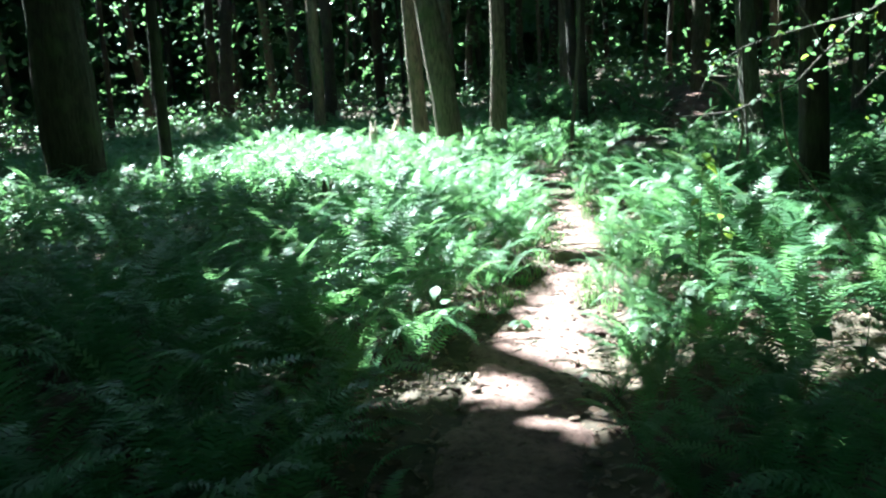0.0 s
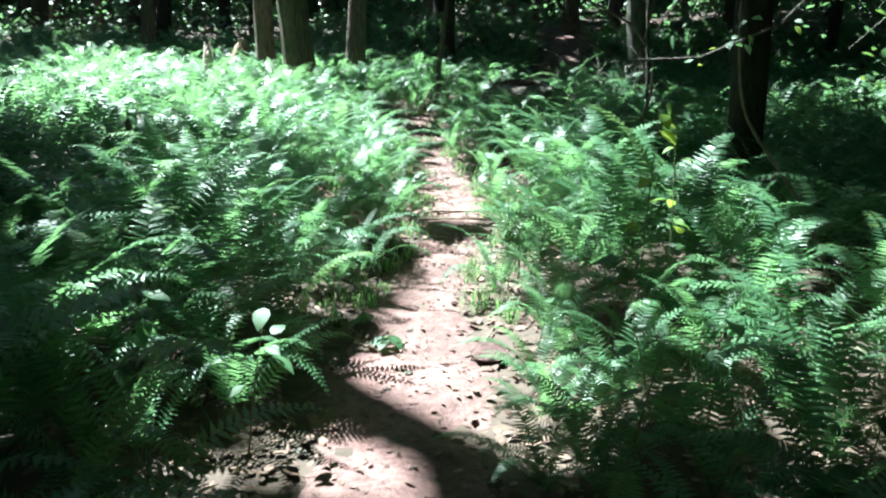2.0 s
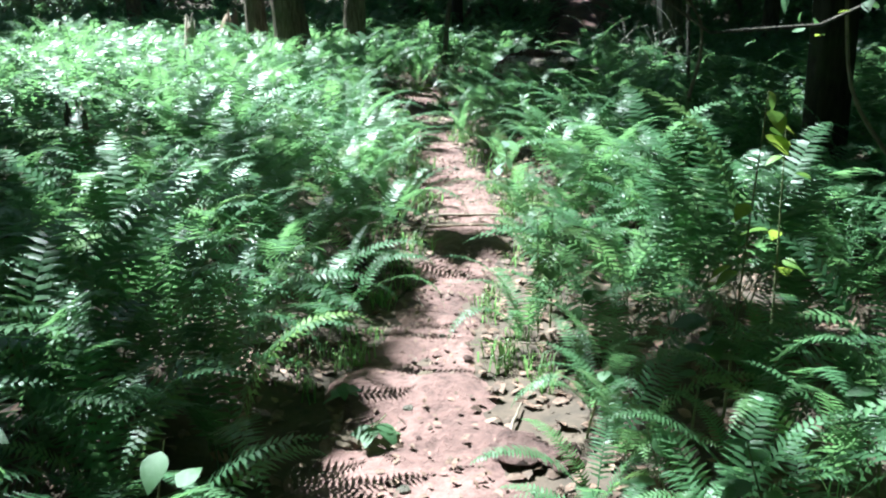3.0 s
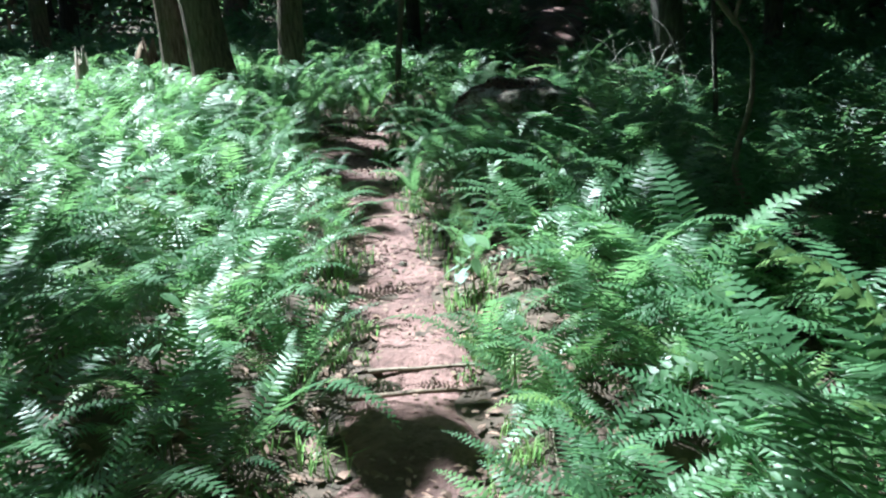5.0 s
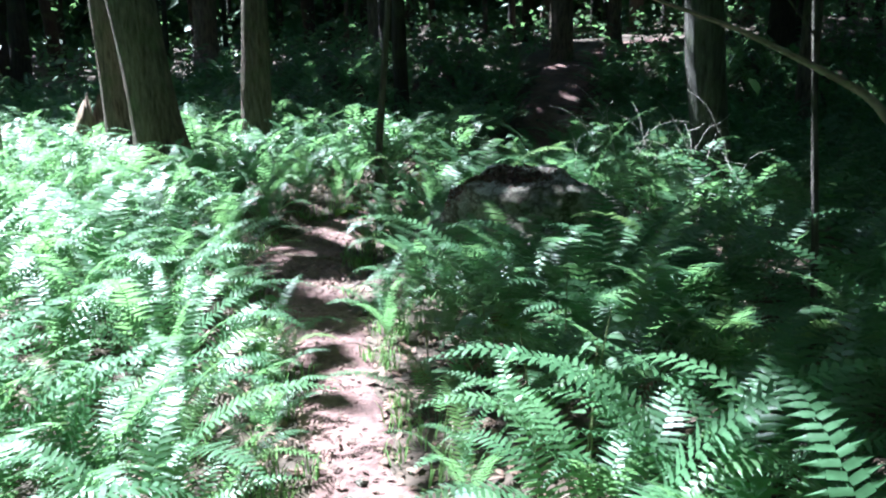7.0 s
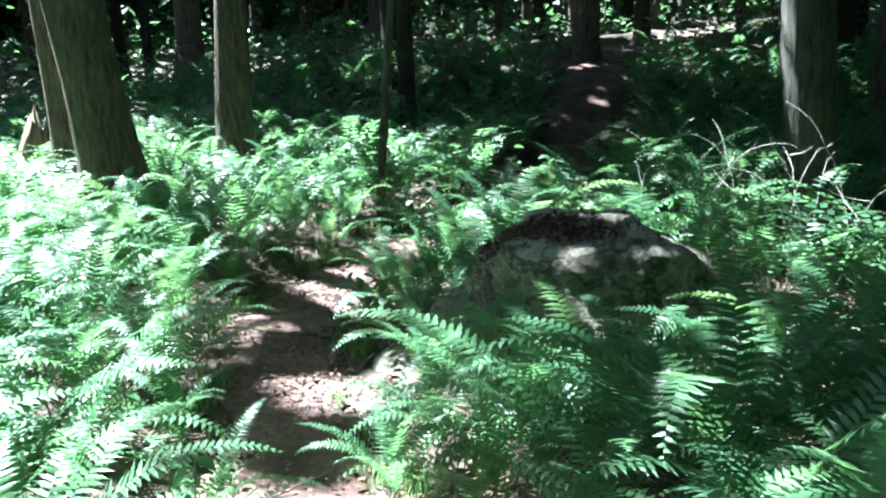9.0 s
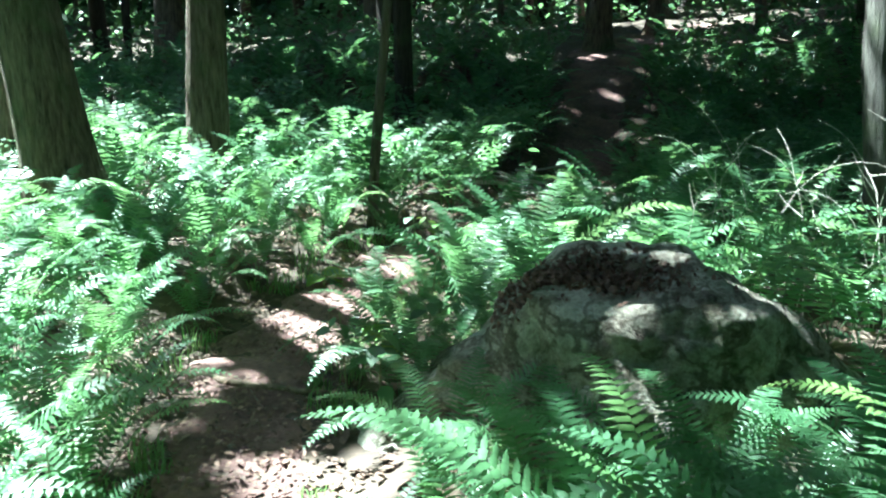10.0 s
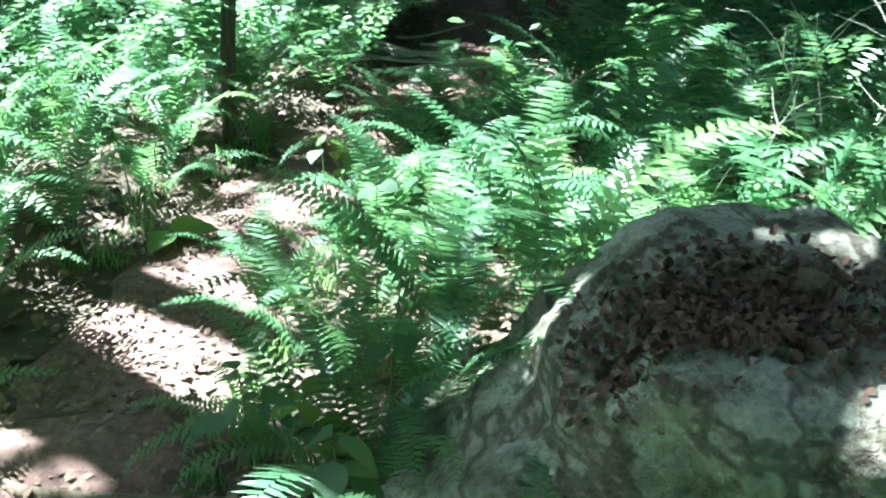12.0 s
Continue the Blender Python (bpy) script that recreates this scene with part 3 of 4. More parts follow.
def grow():
    r = np.random.default_rng(59)
    pts = []
    cell = {}
    tries = 0
    while tries < 30000:
        tries += 1
        x, y = r.uniform(-11, 9), r.uniform(-2.5, 21)
        gap = 0.27 if abs(x - trail_x(y)) < 1.3 else 0.34
        if not free(x, y, 0.07 + 0.12 * r.random()):
            continue
        # thin growth on the right of the start and beyond the boulder
        dens = 1.0
        if x > trail_x(y) and y < 5.9:
            dens = 0.7
        if y > 14.2 and x > -0.6:
            dens = 0.6
        if y > 17.5:
            dens = 0.5
        if y < 1.5 or abs(x + 0.6) > 1.5 + 0.55 * y:
            dens *= 0.55
        if r.random() > dens:
            continue
        key = (int(x // 0.4), int(y // 0.4))
        near = [q for i in (-1, 0, 1) for j in (-1, 0, 1) for q in cell.get((key[0] + i, key[1] + j), ())]
        if any((x - a) ** 2 + (y - b) ** 2 < gap * gap for a, b in near):
            continue
        cell.setdefault(key, []).append((x, y))
        pts.append((x, y))
    pts.sort(key=lambda p: abs(p[0] - trail_x(p[1])) + (0 if 1.5 < p[1] < 15.5 else 5))
    close, rest = pts[:290], pts[290:]
    for x, y in close:
        side = abs(x - trail_x(y))
        size = (0.50 + 0.44 * min(1, max(0, side - 0.3) / 0.8)) * r.uniform(0.8, 1.15)
        if x > trail_x(y) and y < 5.9:
            size *= 0.78
        fern(x, y, size, int(r.integers(8, 11)), r)
    pieces = []
    for x, y in rest:
        z = float(land(x, y))
        n = int(r.integers(6, 9))
        a0 = r.uniform(0, 6.28)
        for k in range(n):
            kinds = COARSE if abs(x - trail_x(y)) < 2.6 and 3 < y < 15.5 else FAR if y > 1.5 and abs(x + 0.6) < 1.5 + 0.55 * y else ROUGH
            v, f = kinds[int(r.integers(len(kinds)))]
            sc = r.uniform(0.7, 1.1) * (0.78 if x > trail_x(y) and y < 5.9 else 1.0)
            a = a0 + 6.28 * k / n + r.normal(0, 0.25)
            tl = r.normal(0, 0.12)
            vx, vz = v[:, 0] * math.cos(tl) - v[:, 2] * math.sin(tl), v[:, 0] * math.sin(tl) + v[:, 2] * math.cos(tl)
            w = np.stack([vx * math.cos(a) - v[:, 1] * math.sin(a), vx * math.sin(a) + v[:, 1] * math.cos(a), vz], 1) * sc + (x, y, z)
            # bare leaf litter on both sides of the far stretch of the path
            if not (14.9 < y < 19.5 and -0.5 < x - trail_x(y) < 0.95):
                pieces.append((w, f))
    ob = new("fern_field", mesh_of("fern_field", *join(pieces), MAT_FERN_FIELD))
    tagged(ob, "dense knee-high bed of green ferns covering the forest floor", "ferns", kind="stuff")


grow()


def tall_fern(x, y, fronds, label="tall fern with long arching fronds"):
    """A clump with fronds given as (turn, length, rise, droop)."""
    e = new("fern")
    e.location = (x, y, float(land(x, y)) - 0.01)
    tagged(e, label, "fern", "tall ferns by the path")
    for k, (turn, length, rise, droop) in enumerate(fronds):
        me = mesh_of("frond", *frond(length, rise, droop, 34, 0.098, 3, int(1000 * x) % 97 + 7 * k), MAT_FERN)
        part("frond", me, e).matrix_basis = pose(0, 0, 0, 0, 0, turn)


tall_fern(0.38, 8.82, [(-8, 1.15, 76, 20), (55, 0.9, 70, 30), (200, 0.8, 68, 30), (120, 0.85, 74, 30), (-70, 0.8, 65, 35)])
tall_fern(0.66, 8.95, [(176, 1.15, 72, 32), (150, 1.0, 78, 40), (60, 0.9, 70, 35), (-30, 0.95, 72, 35), (235, 0.9, 66, 38)])
tall_fern(0.66, 7.95, [(5, 1.2, 82, 20), (60, 0.95, 75, 35), (140, 0.9, 70, 35), (-60, 0.9, 68, 30), (220, 0.85, 66, 35)])
tall_fern(0.40, 11.05, [(160, 1.25, 56, 30), (135, 1.0, 62, 35), (190, 0.95, 58, 30), (60, 0.8, 65, 40), (10, 0.9, 62, 35), (-60, 0.8, 60, 35)])
tall_fern(0.72, 11.12, [(165, 0.95, 58, 40), (200, 0.9, 56, 35), (125, 0.85, 64, 40), (40, 0.85, 64, 35), (-10, 0.9, 58, 35), (80, 0.8, 72, 40)])
tall_fern(1.28, 11.3, [(150, 0.95, 66, 35), (185, 0.9, 60, 40), (100, 0.95, 74, 28), (60, 0.9, 72, 30), (20, 0.85, 60, 35)])
tall_fern(0.95, 11.35, [(170, 0.95, 60, 40), (110, 0.8, 66, 40), (20, 0.9, 66, 30), (-40, 0.8, 62, 35), (75, 0.85, 74, 30)])
tall_fern(1.42, 11.9, [(150, 0.8, 70, 20), (90, 0.95, 80, 25), (10, 0.9, 70, 35), (230, 0.85, 66, 35), (-60, 0.85, 64, 35)])
tall_fern(-1.28, 10.5, [(20, 0.95, 62, 35), (-20, 0.9, 58, 35), (60, 0.9, 64, 35), (130, 0.9, 70, 40), (200, 0.9, 66, 40), (-70, 0.85, 60, 35)])
tall_fern(-1.05, 9.3, [(15, 0.9, 60, 35), (-35, 0.9, 60, 35), (75, 0.9, 66, 35), (150, 0.9, 68, 40), (230, 0.9, 66, 40)])
tall_fern(1.05, 5.05, [(95, 1.0, 80, 18), (20, 0.85, 66, 35), (160, 0.85, 66, 35), (-70, 0.8, 62, 40)])


# ---- boulder ----
FACETS = [(Vector(n_).normalized(), far_) for n_, far_ in (((-0.55, -0.75, 0.35), 0.80), ((0.25, -0.85, 0.5), 0.82), ((0.75, -0.45, 0.45), 0.84), ((-0.9, 0.1, 0.35), 0.84),
                                                           ((0.05, -0.1, 1.0), 0.92), ((0.55, 0.2, 0.8), 0.86), ((-0.3, -0.95, -0.1), 0.86), ((0.9, 0.1, 0.1), 0.9))]


def boulder():
    bm = bmesh.new()
    bmesh.ops.create_icosphere(bm, subdivisions=6, radius=1.0)
    for v in bm.verts:
        p = v.co.copy()
        for n_, far_ in FACETS:
            over = p.dot(n_) - far_
            if over > 0:
                p -= n_ * over * 0.85
        d = 1.06 + 0.10 * noise.noise(p * 1.4 + Vector((3, 1, 7))) + 0.07 * noise.noise(p * 3.3) + 0.05 * noise.noise(p * 6.3) + 0.026 * noise.noise(p * 14) + 0.011 * noise.noise(p * 34)
        q = Vector((p.x * 0.82, p.y * 0.74, p.z * 0.58)) * d
        q.z -= 0.24 * max(0, q.x) ** 2.0
        # a low ledge spreads from the flank that faces the path, and slabs break the front
        low = max(0.0, min(1.0, (0.30 - q.z) / 0.35)) * max(0.0, -p.x)
        q.x -= 0.20 * low
        q += p * 0.035 * (abs(noise.noise(Vector((p.x * 2.2, p.y * 1.2, p.z * 3.6)) + Vector((9, 4, 1)))) * 2 - 0.4)
        for n_, (kx, ky, off) in enumerate(((2.0, 1.2, 0.0), (-1.1, 2.3, 0.4), (0.6, -2.6, 0.9))):
            crack = abs(math.sin(kx * p.x * 1.6 + ky * p.y + 1.3 * p.z + off + 1.1 * noise.noise(p * 2.5)))
            if crack < 0.05:
                q *= 1 - 0.04 * (1 - crack / 0.05)
        # a shallow pan in the crown holds leaves
        pan = math.hypot((q.x + 0.34) / 0.30, (q.y + 0.06) / 0.22)
        if q.z > 0.3 and pan < 1:
            q.z -= 0.018 * (1 - pan**2)
        hollow = (q - Vector((0.26, -0.33, 0.45))).length
        if hollow < 0.16:
            q.z -= 0.06 * (1 - hollow / 0.16)
        v.co = q
    me = bpy.data.meshes.new("boulder")
    bm.to_mesh(me)
    bm.free()
    me.polygons.foreach_set("use_smooth", np.ones(len(me.polygons), bool))
    me.materials.append(MAT_STONE)
    ob = new("boulder", me)
    ob.matrix_world = pose(BOULDER[0], BOULDER[1], 0.07, 0, 0, -14)
    tagged(ob, "large rounded grey boulder blotched with lichen and moss", "boulder")
    return ob


STONE = boulder()


def on_stone(x, y):
    """Where a plumb line from above meets the boulder."""
    m = STONE.matrix_world.inverted()
    hit, place, normal, _ = STONE.ray_cast(m @ Vector((x, y, 3.0)), m.to_3x3() @ Vector((0, 0, -1)))
    return (STONE.matrix_world @ place).z if hit else None


def stone_litter():
    r = np.random.default_rng(73)
    bpy.context.view_layer.update()
    c = []
    while len(c) < 1900:
        x, y = r.normal(0.32, 0.15), r.normal(12.41, 0.095)
        z = on_stone(x, y)
        if z is not None and z > 0.45:
            c.append((x, y, z + r.uniform(0.004, 0.022)))
    v, f = leaf_cloud(np.array(c), 0.025, r, 1.0)
    tagged(new("leaf_litter", mesh_of("leaf_litter", v, f, MAT_LITTER_OLD)), "heap of small dead brown leaves caught on the boulder's top", "leaf litter", kind="stuff")


stone_litter()

# ---- fallen leaves ----
def litter(name, label, n, place, size, seed, kind="stuff"):
    r = np.random.default_rng(seed)
    c = place(r, n)
    v, f = leaf_cloud(c, size, r, 0.35)
    tagged(new(name, mesh_of(name, v, f, MAT_LITTER)), label, "leaf litter", kind=kind)


def on_ground(r, n):
    x, y = np.where(r.random(n) < 0.6, r.normal(-0.2, 1.2, n), r.uniform(-6, 5, n)), r.uniform(2, 21, n)
    keep = np.abs(x - trail_x(y)) > trail_half(y) * r.uniform(0.5, 1.1, n)
    x, y = x[keep], y[keep]
    return np.stack([x, y, land(x, y) + 0.014], 1)


def on_trail(r, n):
    y = np.where(r.random(n) < 0.55, r.uniform(12, 19, n), r.uniform(2, 20, n))
    x = trail_x(y) + r.normal(0, 0.75, n) * trail_half(y)
    return np.stack([x, y, land(x, y) + 0.027], 1)


litter("leaf_litter", "scattered dry brown leaves on the forest floor", 20000, on_ground, 0.055, 71)
litter("path_litter", "small brown leaf fragments on the footpath", 6500, on_trail, 0.028, 72)


# ---- broad-leaved plants ----
def ovate(name, mat, droop=0.25, fold=0.18):
    """One pointed oval leaf, 1 long, from the origin along +x."""
    u = np.linspace(0, 1, 7)
    w = 0.34 * np.sin(np.pi * u**0.8) ** 0.9
    z = -droop * u**2
    mid = np.stack([u, 0 * u, z], 1)
    a = np.stack([u - 0.04, w, z + fold * w], 1)
    b = np.stack([u - 0.04, -w, z + fold * w], 1)
    v = np.concatenate([mid, a, b])
    f = [(i, i + 1, 7 + i + 1, 7 + i) for i in range(6)] + [(i, 14 + i, 14 + i + 1, i + 1) for i in range(6)]
    return mesh_of(name, v, np.array(f), mat, True)


LEAF, LEAF_YOUNG, LEAF_PALE = ovate("leaf", MAT_BROAD), ovate("leaf", MAT_YELLOW), ovate("leaf", MAT_PALE, 0.15, 0.08)


def stalk(parent, pts, r0, mat, name="stem", sides=6, r1=0.3):
    pts = np.asarray(pts, float)
    if len(pts) < 8:
        k = np.linspace(0, len(pts) - 1, 4 * len(pts))
        pts = np.stack([np.interp(k, np.arange(len(pts)), pts[:, i]) for i in range(3)], 1)
        for _ in range(2):
            pts[1:-1] = (pts[:-2] + 2 * pts[1:-1] + pts[2:]) / 4
    v, f = tube(pts, np.linspace(r0, r0 * r1, len(pts)), sides, 0.03)
    return part(name, mesh_of(name, v, f, mat, True), parent)


def seedling(x, y, h, leaves, r, data=LEAF, size=0.1, label="small green woodland seedling with drooping oval leaves", group="leafy seedlings", spread=0.3):
    e = new("seedling")
    e.location = (x, y, float(land(x, y)))
    tagged(e, label, "plant", group)
    top = r.normal(0, 0.05, 2)
    stalk(e, [(0, 0, -0.02), (top[0] * 0.4, top[1] * 0.4, h * 0.5), (top[0], top[1], h)], 0.005, MAT_STEM)
    for k in range(leaves):
        t = r.uniform(0.45, 1.0)
        ob = part("leaf", data, e)
        a = 137.5 * k + r.normal(0, 20)
        d = spread * h * r.uniform(0.1, 0.7) * (1.2 - t)
        ob.matrix_basis = pose(top[0] * t + d * math.cos(radians(a)), top[1] * t + d * math.sin(radians(a)), h * t, r.normal(0, 15), r.normal(10, 16), a) @ Matrix.Scale(size * r.uniform(0.7, 1.2), 4)
    return e


def plants():
    r = np.random.default_rng(83)
    made = 0
    while made < 110:
        y = r.uniform(3.5, 18)
        side = r.choice([-1, 1])
        x = trail_x(y) + side * (trail_half(y) + 0.12 + abs(r.normal(0, 0.8)))
        if not free(x, y, 0.09):
            continue
        made += 1
        yellow = r.random() < 0.05 and y > 7
        seedling(x, y, r.uniform(0.2, 0.6), int(r.integers(6, 12)), r, LEAF_YOUNG if yellow else LEAF, r.uniform(0.05, 0.095))
    seedling(0.02, 8.98, 0.36, 6, r, LEAF_PALE, 0.115, "low plant with five pale blue-green oval leaves", "", 0.1)
    seedling(-0.02, 9.12, 0.26, 4, r, LEAF_PALE, 0.09, "low plant with pale blue-green oval leaves by the path", "", 0.1)
    seedling(0.52, 5.42, 1.0, 9, r, LEAF_YOUNG, 0.085, "yellow-green young seedling standing above the ferns", "", 0.15)
    seedling(0.68, 5.52, 0.95, 7, r, LEAF_YOUNG, 0.075, "yellow-green young seedling standing above the ferns", "", 0.15)
    seedling(-0.78, 14.3, 0.10, 5, r, LEAF_YOUNG, 0.16, "flat bright green seedling on the bare path edge", "", 0.4)
    seedling(-0.60, 5.45, 0.10, 6, r, LEAF, 0.085, "small leafy weed growing in the path", "", 0.4)
    seedling(-0.66, 5.75, 0.09, 6, r, LEAF, 0.075, "small leafy weed growing in the path", "", 0.4)


plants()


def leafy_sapling(name, label, base, stems, leaves, size, seed, mat=MAT_BARK_THIN, data=LEAF):
    """A sapling: stems given as polylines with their radius, leaves along the outer ones."""
    r = np.random.default_rng(seed)
    e = new(name)
    e.location = base
    tagged(e, label, "sapling")
    b = np.array(base)
    for k, (rad, pts) in enumerate(stems):
        pts = np.array(pts, float) - b
        stalk(e, pts, rad, mat, "stem" if k == 0 else "branch", 8 if rad > 0.02 else 5)
        if k == 0 and rad > 0.012:
            continue
        seg = np.linalg.norm(np.diff(pts, axis=0), axis=1).sum()
        for _ in range(int(leaves * seg)):
            t = r.uniform(0.15, 1.0) * (len(pts) - 1)
            p = [np.interp(t, np.arange(len(pts)), pts[:, i]) + r.normal(0, 0.07) for i in range(3)]
            if p[1] + b[1] < 5.6 and p[0] + b[0] < 0.6 and p[2] < 1.47:      # the spray over the path is held high
                continue
            ob = part("leaf", data[int(r.integers(len(data)))] if isinstance(data, list) else data, e)
            ob.matrix_basis = pose(*p, r.normal(0, 25), r.normal(15, 25), r.uniform(0, 360)) @ Matrix.Scale(size * r.uniform(0.6, 1.25), 4)
    return e


leafy_sapling("leafy_sapling", "young leafy sapling with sunlit oval leaves overhanging the ferns", (2.3, 6.3, 0.0), [
    (0.02, [(2.3, 6.3, -0.03), (2.26, 6.3, 0.9), (2.2, 6.28, 1.5), (2.15, 6.2, 2.2), (2.2, 6.2, 3.0)]),
    (0.010, [(2.17, 6.22, 2.05), (1.85, 6.05, 2.0), (1.55, 5.9, 1.83), (1.28, 5.8, 1.6), (1.11, 5.75, 1.43), (0.74, 5.6, 1.29), (0.38, 5.41, 1.28), (0.18, 5.12, 1.38), (0.06, 4.92, 1.50)]),
    (0.007, [(1.55, 5.9, 1.83), (1.04, 5.55, 1.73), (0.74, 5.5, 1.65), (0.56, 5.5, 1.47), (0.53, 5.5, 1.37)]),
    (0.006, [(1.28, 5.8, 1.6), (1.2, 5.7, 1.75), (1.08, 5.65, 1.92), (1.06, 5.6, 2.05)]),
    (0.006, [(1.85, 6.05, 2.0), (1.7, 5.9, 1.85), (1.62, 5.8, 1.62), (1.5, 5.8, 1.45)]),
    (0.007, [(2.2, 6.28, 1.5), (1.95, 6.1, 1.55), (1.7, 6.0, 1.5), (1.5, 5.95, 1.33)]),
    (0.006, [(2.23, 6.3, 1.2), (1.95, 6.15, 1.28), (1.72, 6.05, 1.2), (1.6, 6.0, 1.1)])], 32, 0.05, 91, data=[LEAF, LEAF_YOUNG, LEAF])
leafy_sapling("bent_sapling", "thin pale bent sapling stem before a dark trunk", (1.75, 6.25, 0.0), [
    (0.013, [(1.75, 6.25, -0.03), (1.58, 6.25, 0.4), (1.42, 6.25, 0.64), (1.20, 6.45, 0.97), (1.16, 6.5, 1.38), (1.14, 6.5, 1.94), (1.2, 6.5, 2.7)])], 4, 0.06, 94, MAT_STICK)
# the forked stem takes the paler stick colour to stand in for sunlight on it
leafy_sapling("forked_sapling", "bare grey sapling with a crooked forked branch", (1.36, 9.1, 0.0), [
    (0.021, [(1.36, 9.1, -0.03), (1.34, 9.11, 0.35), (1.23, 9.17, 0.58), (1.30, 9.13, 0.88), (1.29, 9.13, 1.12), (1.21, 9.17, 1.25)]),
    (0.016, [(1.22, 9.16, 1.23), (1.12, 9.21, 1.37), (0.98, 9.27, 1.45), (0.79, 9.33, 1.55), (0.5, 9.4, 1.66)]),
    (0.011, [(1.21, 9.17, 1.24), (1.24, 9.16, 1.38), (1.26, 9.15, 1.52), (1.27, 9.14, 2.0)])], 2, 0.09, 92, MAT_STICK)
leafy_sapling("pole_sapling", "straight thin bare sapling trunk in the ferns", (1.56, 10.4, 0.0), [
    (0.020, [(1.56, 10.4, -0.05), (1.54, 10.42, 0.6), (1.50, 10.45, 1.2), (1.46, 10.5, 2.0), (1.42, 10.5, 3.2), (1.4, 10.5, 4.6)]),
    (0.006, [(1.49, 10.46, 1.5), (1.3, 10.5, 1.75), (1.15, 10.6, 2.1)]),
    (0.006, [(1.43, 10.5, 2.6), (1.6, 10.4, 2.9), (1.75, 10.3, 3.3)])], 5, 0.08, 93)


def dead_shrub(base, n, seed, label):
    """Bare twigs that rise and hook over at the tip, with a few short side twigs."""
    r = np.random.default_rng(seed)
    e = new("dead_shrub")
    e.location = base
    tagged(e, label, "shrub")
    for k in range(n):
        a, ln, hook = r.uniform(0, 6.28), r.uniform(0.75, 1.25), r.uniform(0.7, 2.4)
        p = np.array([r.normal(0, 0.2), r.normal(0, 0.12), -0.03])
        pts = [p]
        lean = r.uniform(0.0, 0.25)
        for i in range(13):
            th = lean + hook * (i / 12) ** 2.6 + r.normal(0, 0.06)
            az = a + r.normal(0, 0.12)
            pts.append(pts[-1] + np.array([math.sin(th) * math.cos(az), math.sin(th) * math.sin(az), math.cos(th)]) * ln / 13)
        stalk(e, pts, r.uniform(0.0018, 0.0032), MAT_TWIG, "twig", 5, 0.45)
        for _ in range(2):
            q = pts[int(r.integers(5, 10))]
            d = np.array([r.normal(0, 0.1), r.normal(0, 0.1), r.uniform(0.04, 0.14)])
            stalk(e, [q, q + d * 0.6, q + d + (0, 0, 0.03)], 0.0028, MAT_TWIG, "twig", 5)
    return e


dead_shrub((1.88, 13.35, float(land(1.88, 13.35))), 11, 95, "dead shrub of bleached crooked bare twigs beside a tree")
dead_shrub((1.38, 13.6, float(land(1.38, 13.6))), 6, 96, "dead shrub of bleached bare twigs hooked over at the tips")


# ---- dead wood ----
def snag(name, label, x, y, r, h, mat, seed, lean=0.0, turn=0.0):
    """A broken stump with a splintered top."""
    g = np.random.default_rng(seed)
    sides = 18
    a = np.linspace(0, 2 * np.pi, sides, endpoint=False)
    rows = np.concatenate([[-0.1], np.linspace(0, 1, 8)])
    top = h * (0.55 + 0.45 * g.random(sides))
    v = []
    for t in rows:
        rr = r * (1.25 - 0.35 * max(t, 0)) * (1 + g.normal(0, 0.07, sides))
        v.append(np.stack([rr * np.cos(a) + lean * max(t, 0) * h, rr * np.sin(a), np.where(t < 0, -0.1, t * top)], 1))
    v.append(np.stack([0.45 * r * np.cos(a) + lean * h * 0.6, 0.45 * r * np.sin(a), 0.5 * top], 1))
    v.append(np.stack([0.02 * r * np.cos(a) + lean * h * 0.5, 0.02 * r * np.sin(a), 0.42 * h + 0 * a], 1))
    n = len(v)
    i, j = np.meshgrid(np.arange(n - 1), np.arange(sides), indexing="ij")
    k = (j + 1) % sides
    f = np.stack([i * sides + j, i * sides + k, (i + 1) * sides + k, (i + 1) * sides + j], -1).reshape(-1, 4)
    ob = new(name, mesh_of(name, np.concatenate(v), f, mat))
    ob.matrix_world = pose(x, y, float(land(x, y)), 0, 0, turn)
    tagged(ob, label, "stump")


snag("stump", "small broken rotten stump sticking out of the ferns", -2.44, 8.15, 0.07, 0.72, MAT_STUMP, 101, 0.25, 150)
snag("stump", "pale splintered stump bleached by weather behind the ferns", -3.75, 14.3, 0.06, 0.88, MAT_PALEWOOD, 102, 0.1, 20)
snag("stump", "leaning brown rotten stump in the glade", -4.2, 17.2, 0.13, 0.95, MAT_STUMP, 103, 0.35, 0)


def stick(label, x, y, length, r, turn, lift=0.02, mat=MAT_STICK, seed=0, name="stick"):
    g = np.random.default_rng(seed)
    s = np.linspace(-0.5, 0.5, 9) * length
    px, py = x + s * math.cos(radians(turn)), y + s * math.sin(radians(turn))
    off = np.cumsum(g.normal(0, 0.012 * length, 9))
    px, py = px - off * math.sin(radians(turn)), py + off * math.cos(radians(turn))
    pz = land(px, py) + r * 0.6 + lift
    v, f = tube(np.stack([px, py, pz], 1), r * np.linspace(1, 0.5, 9), 7, 0.08)
    tagged(new(name, mesh_of(name, v, f, mat, True)), label, "stick")


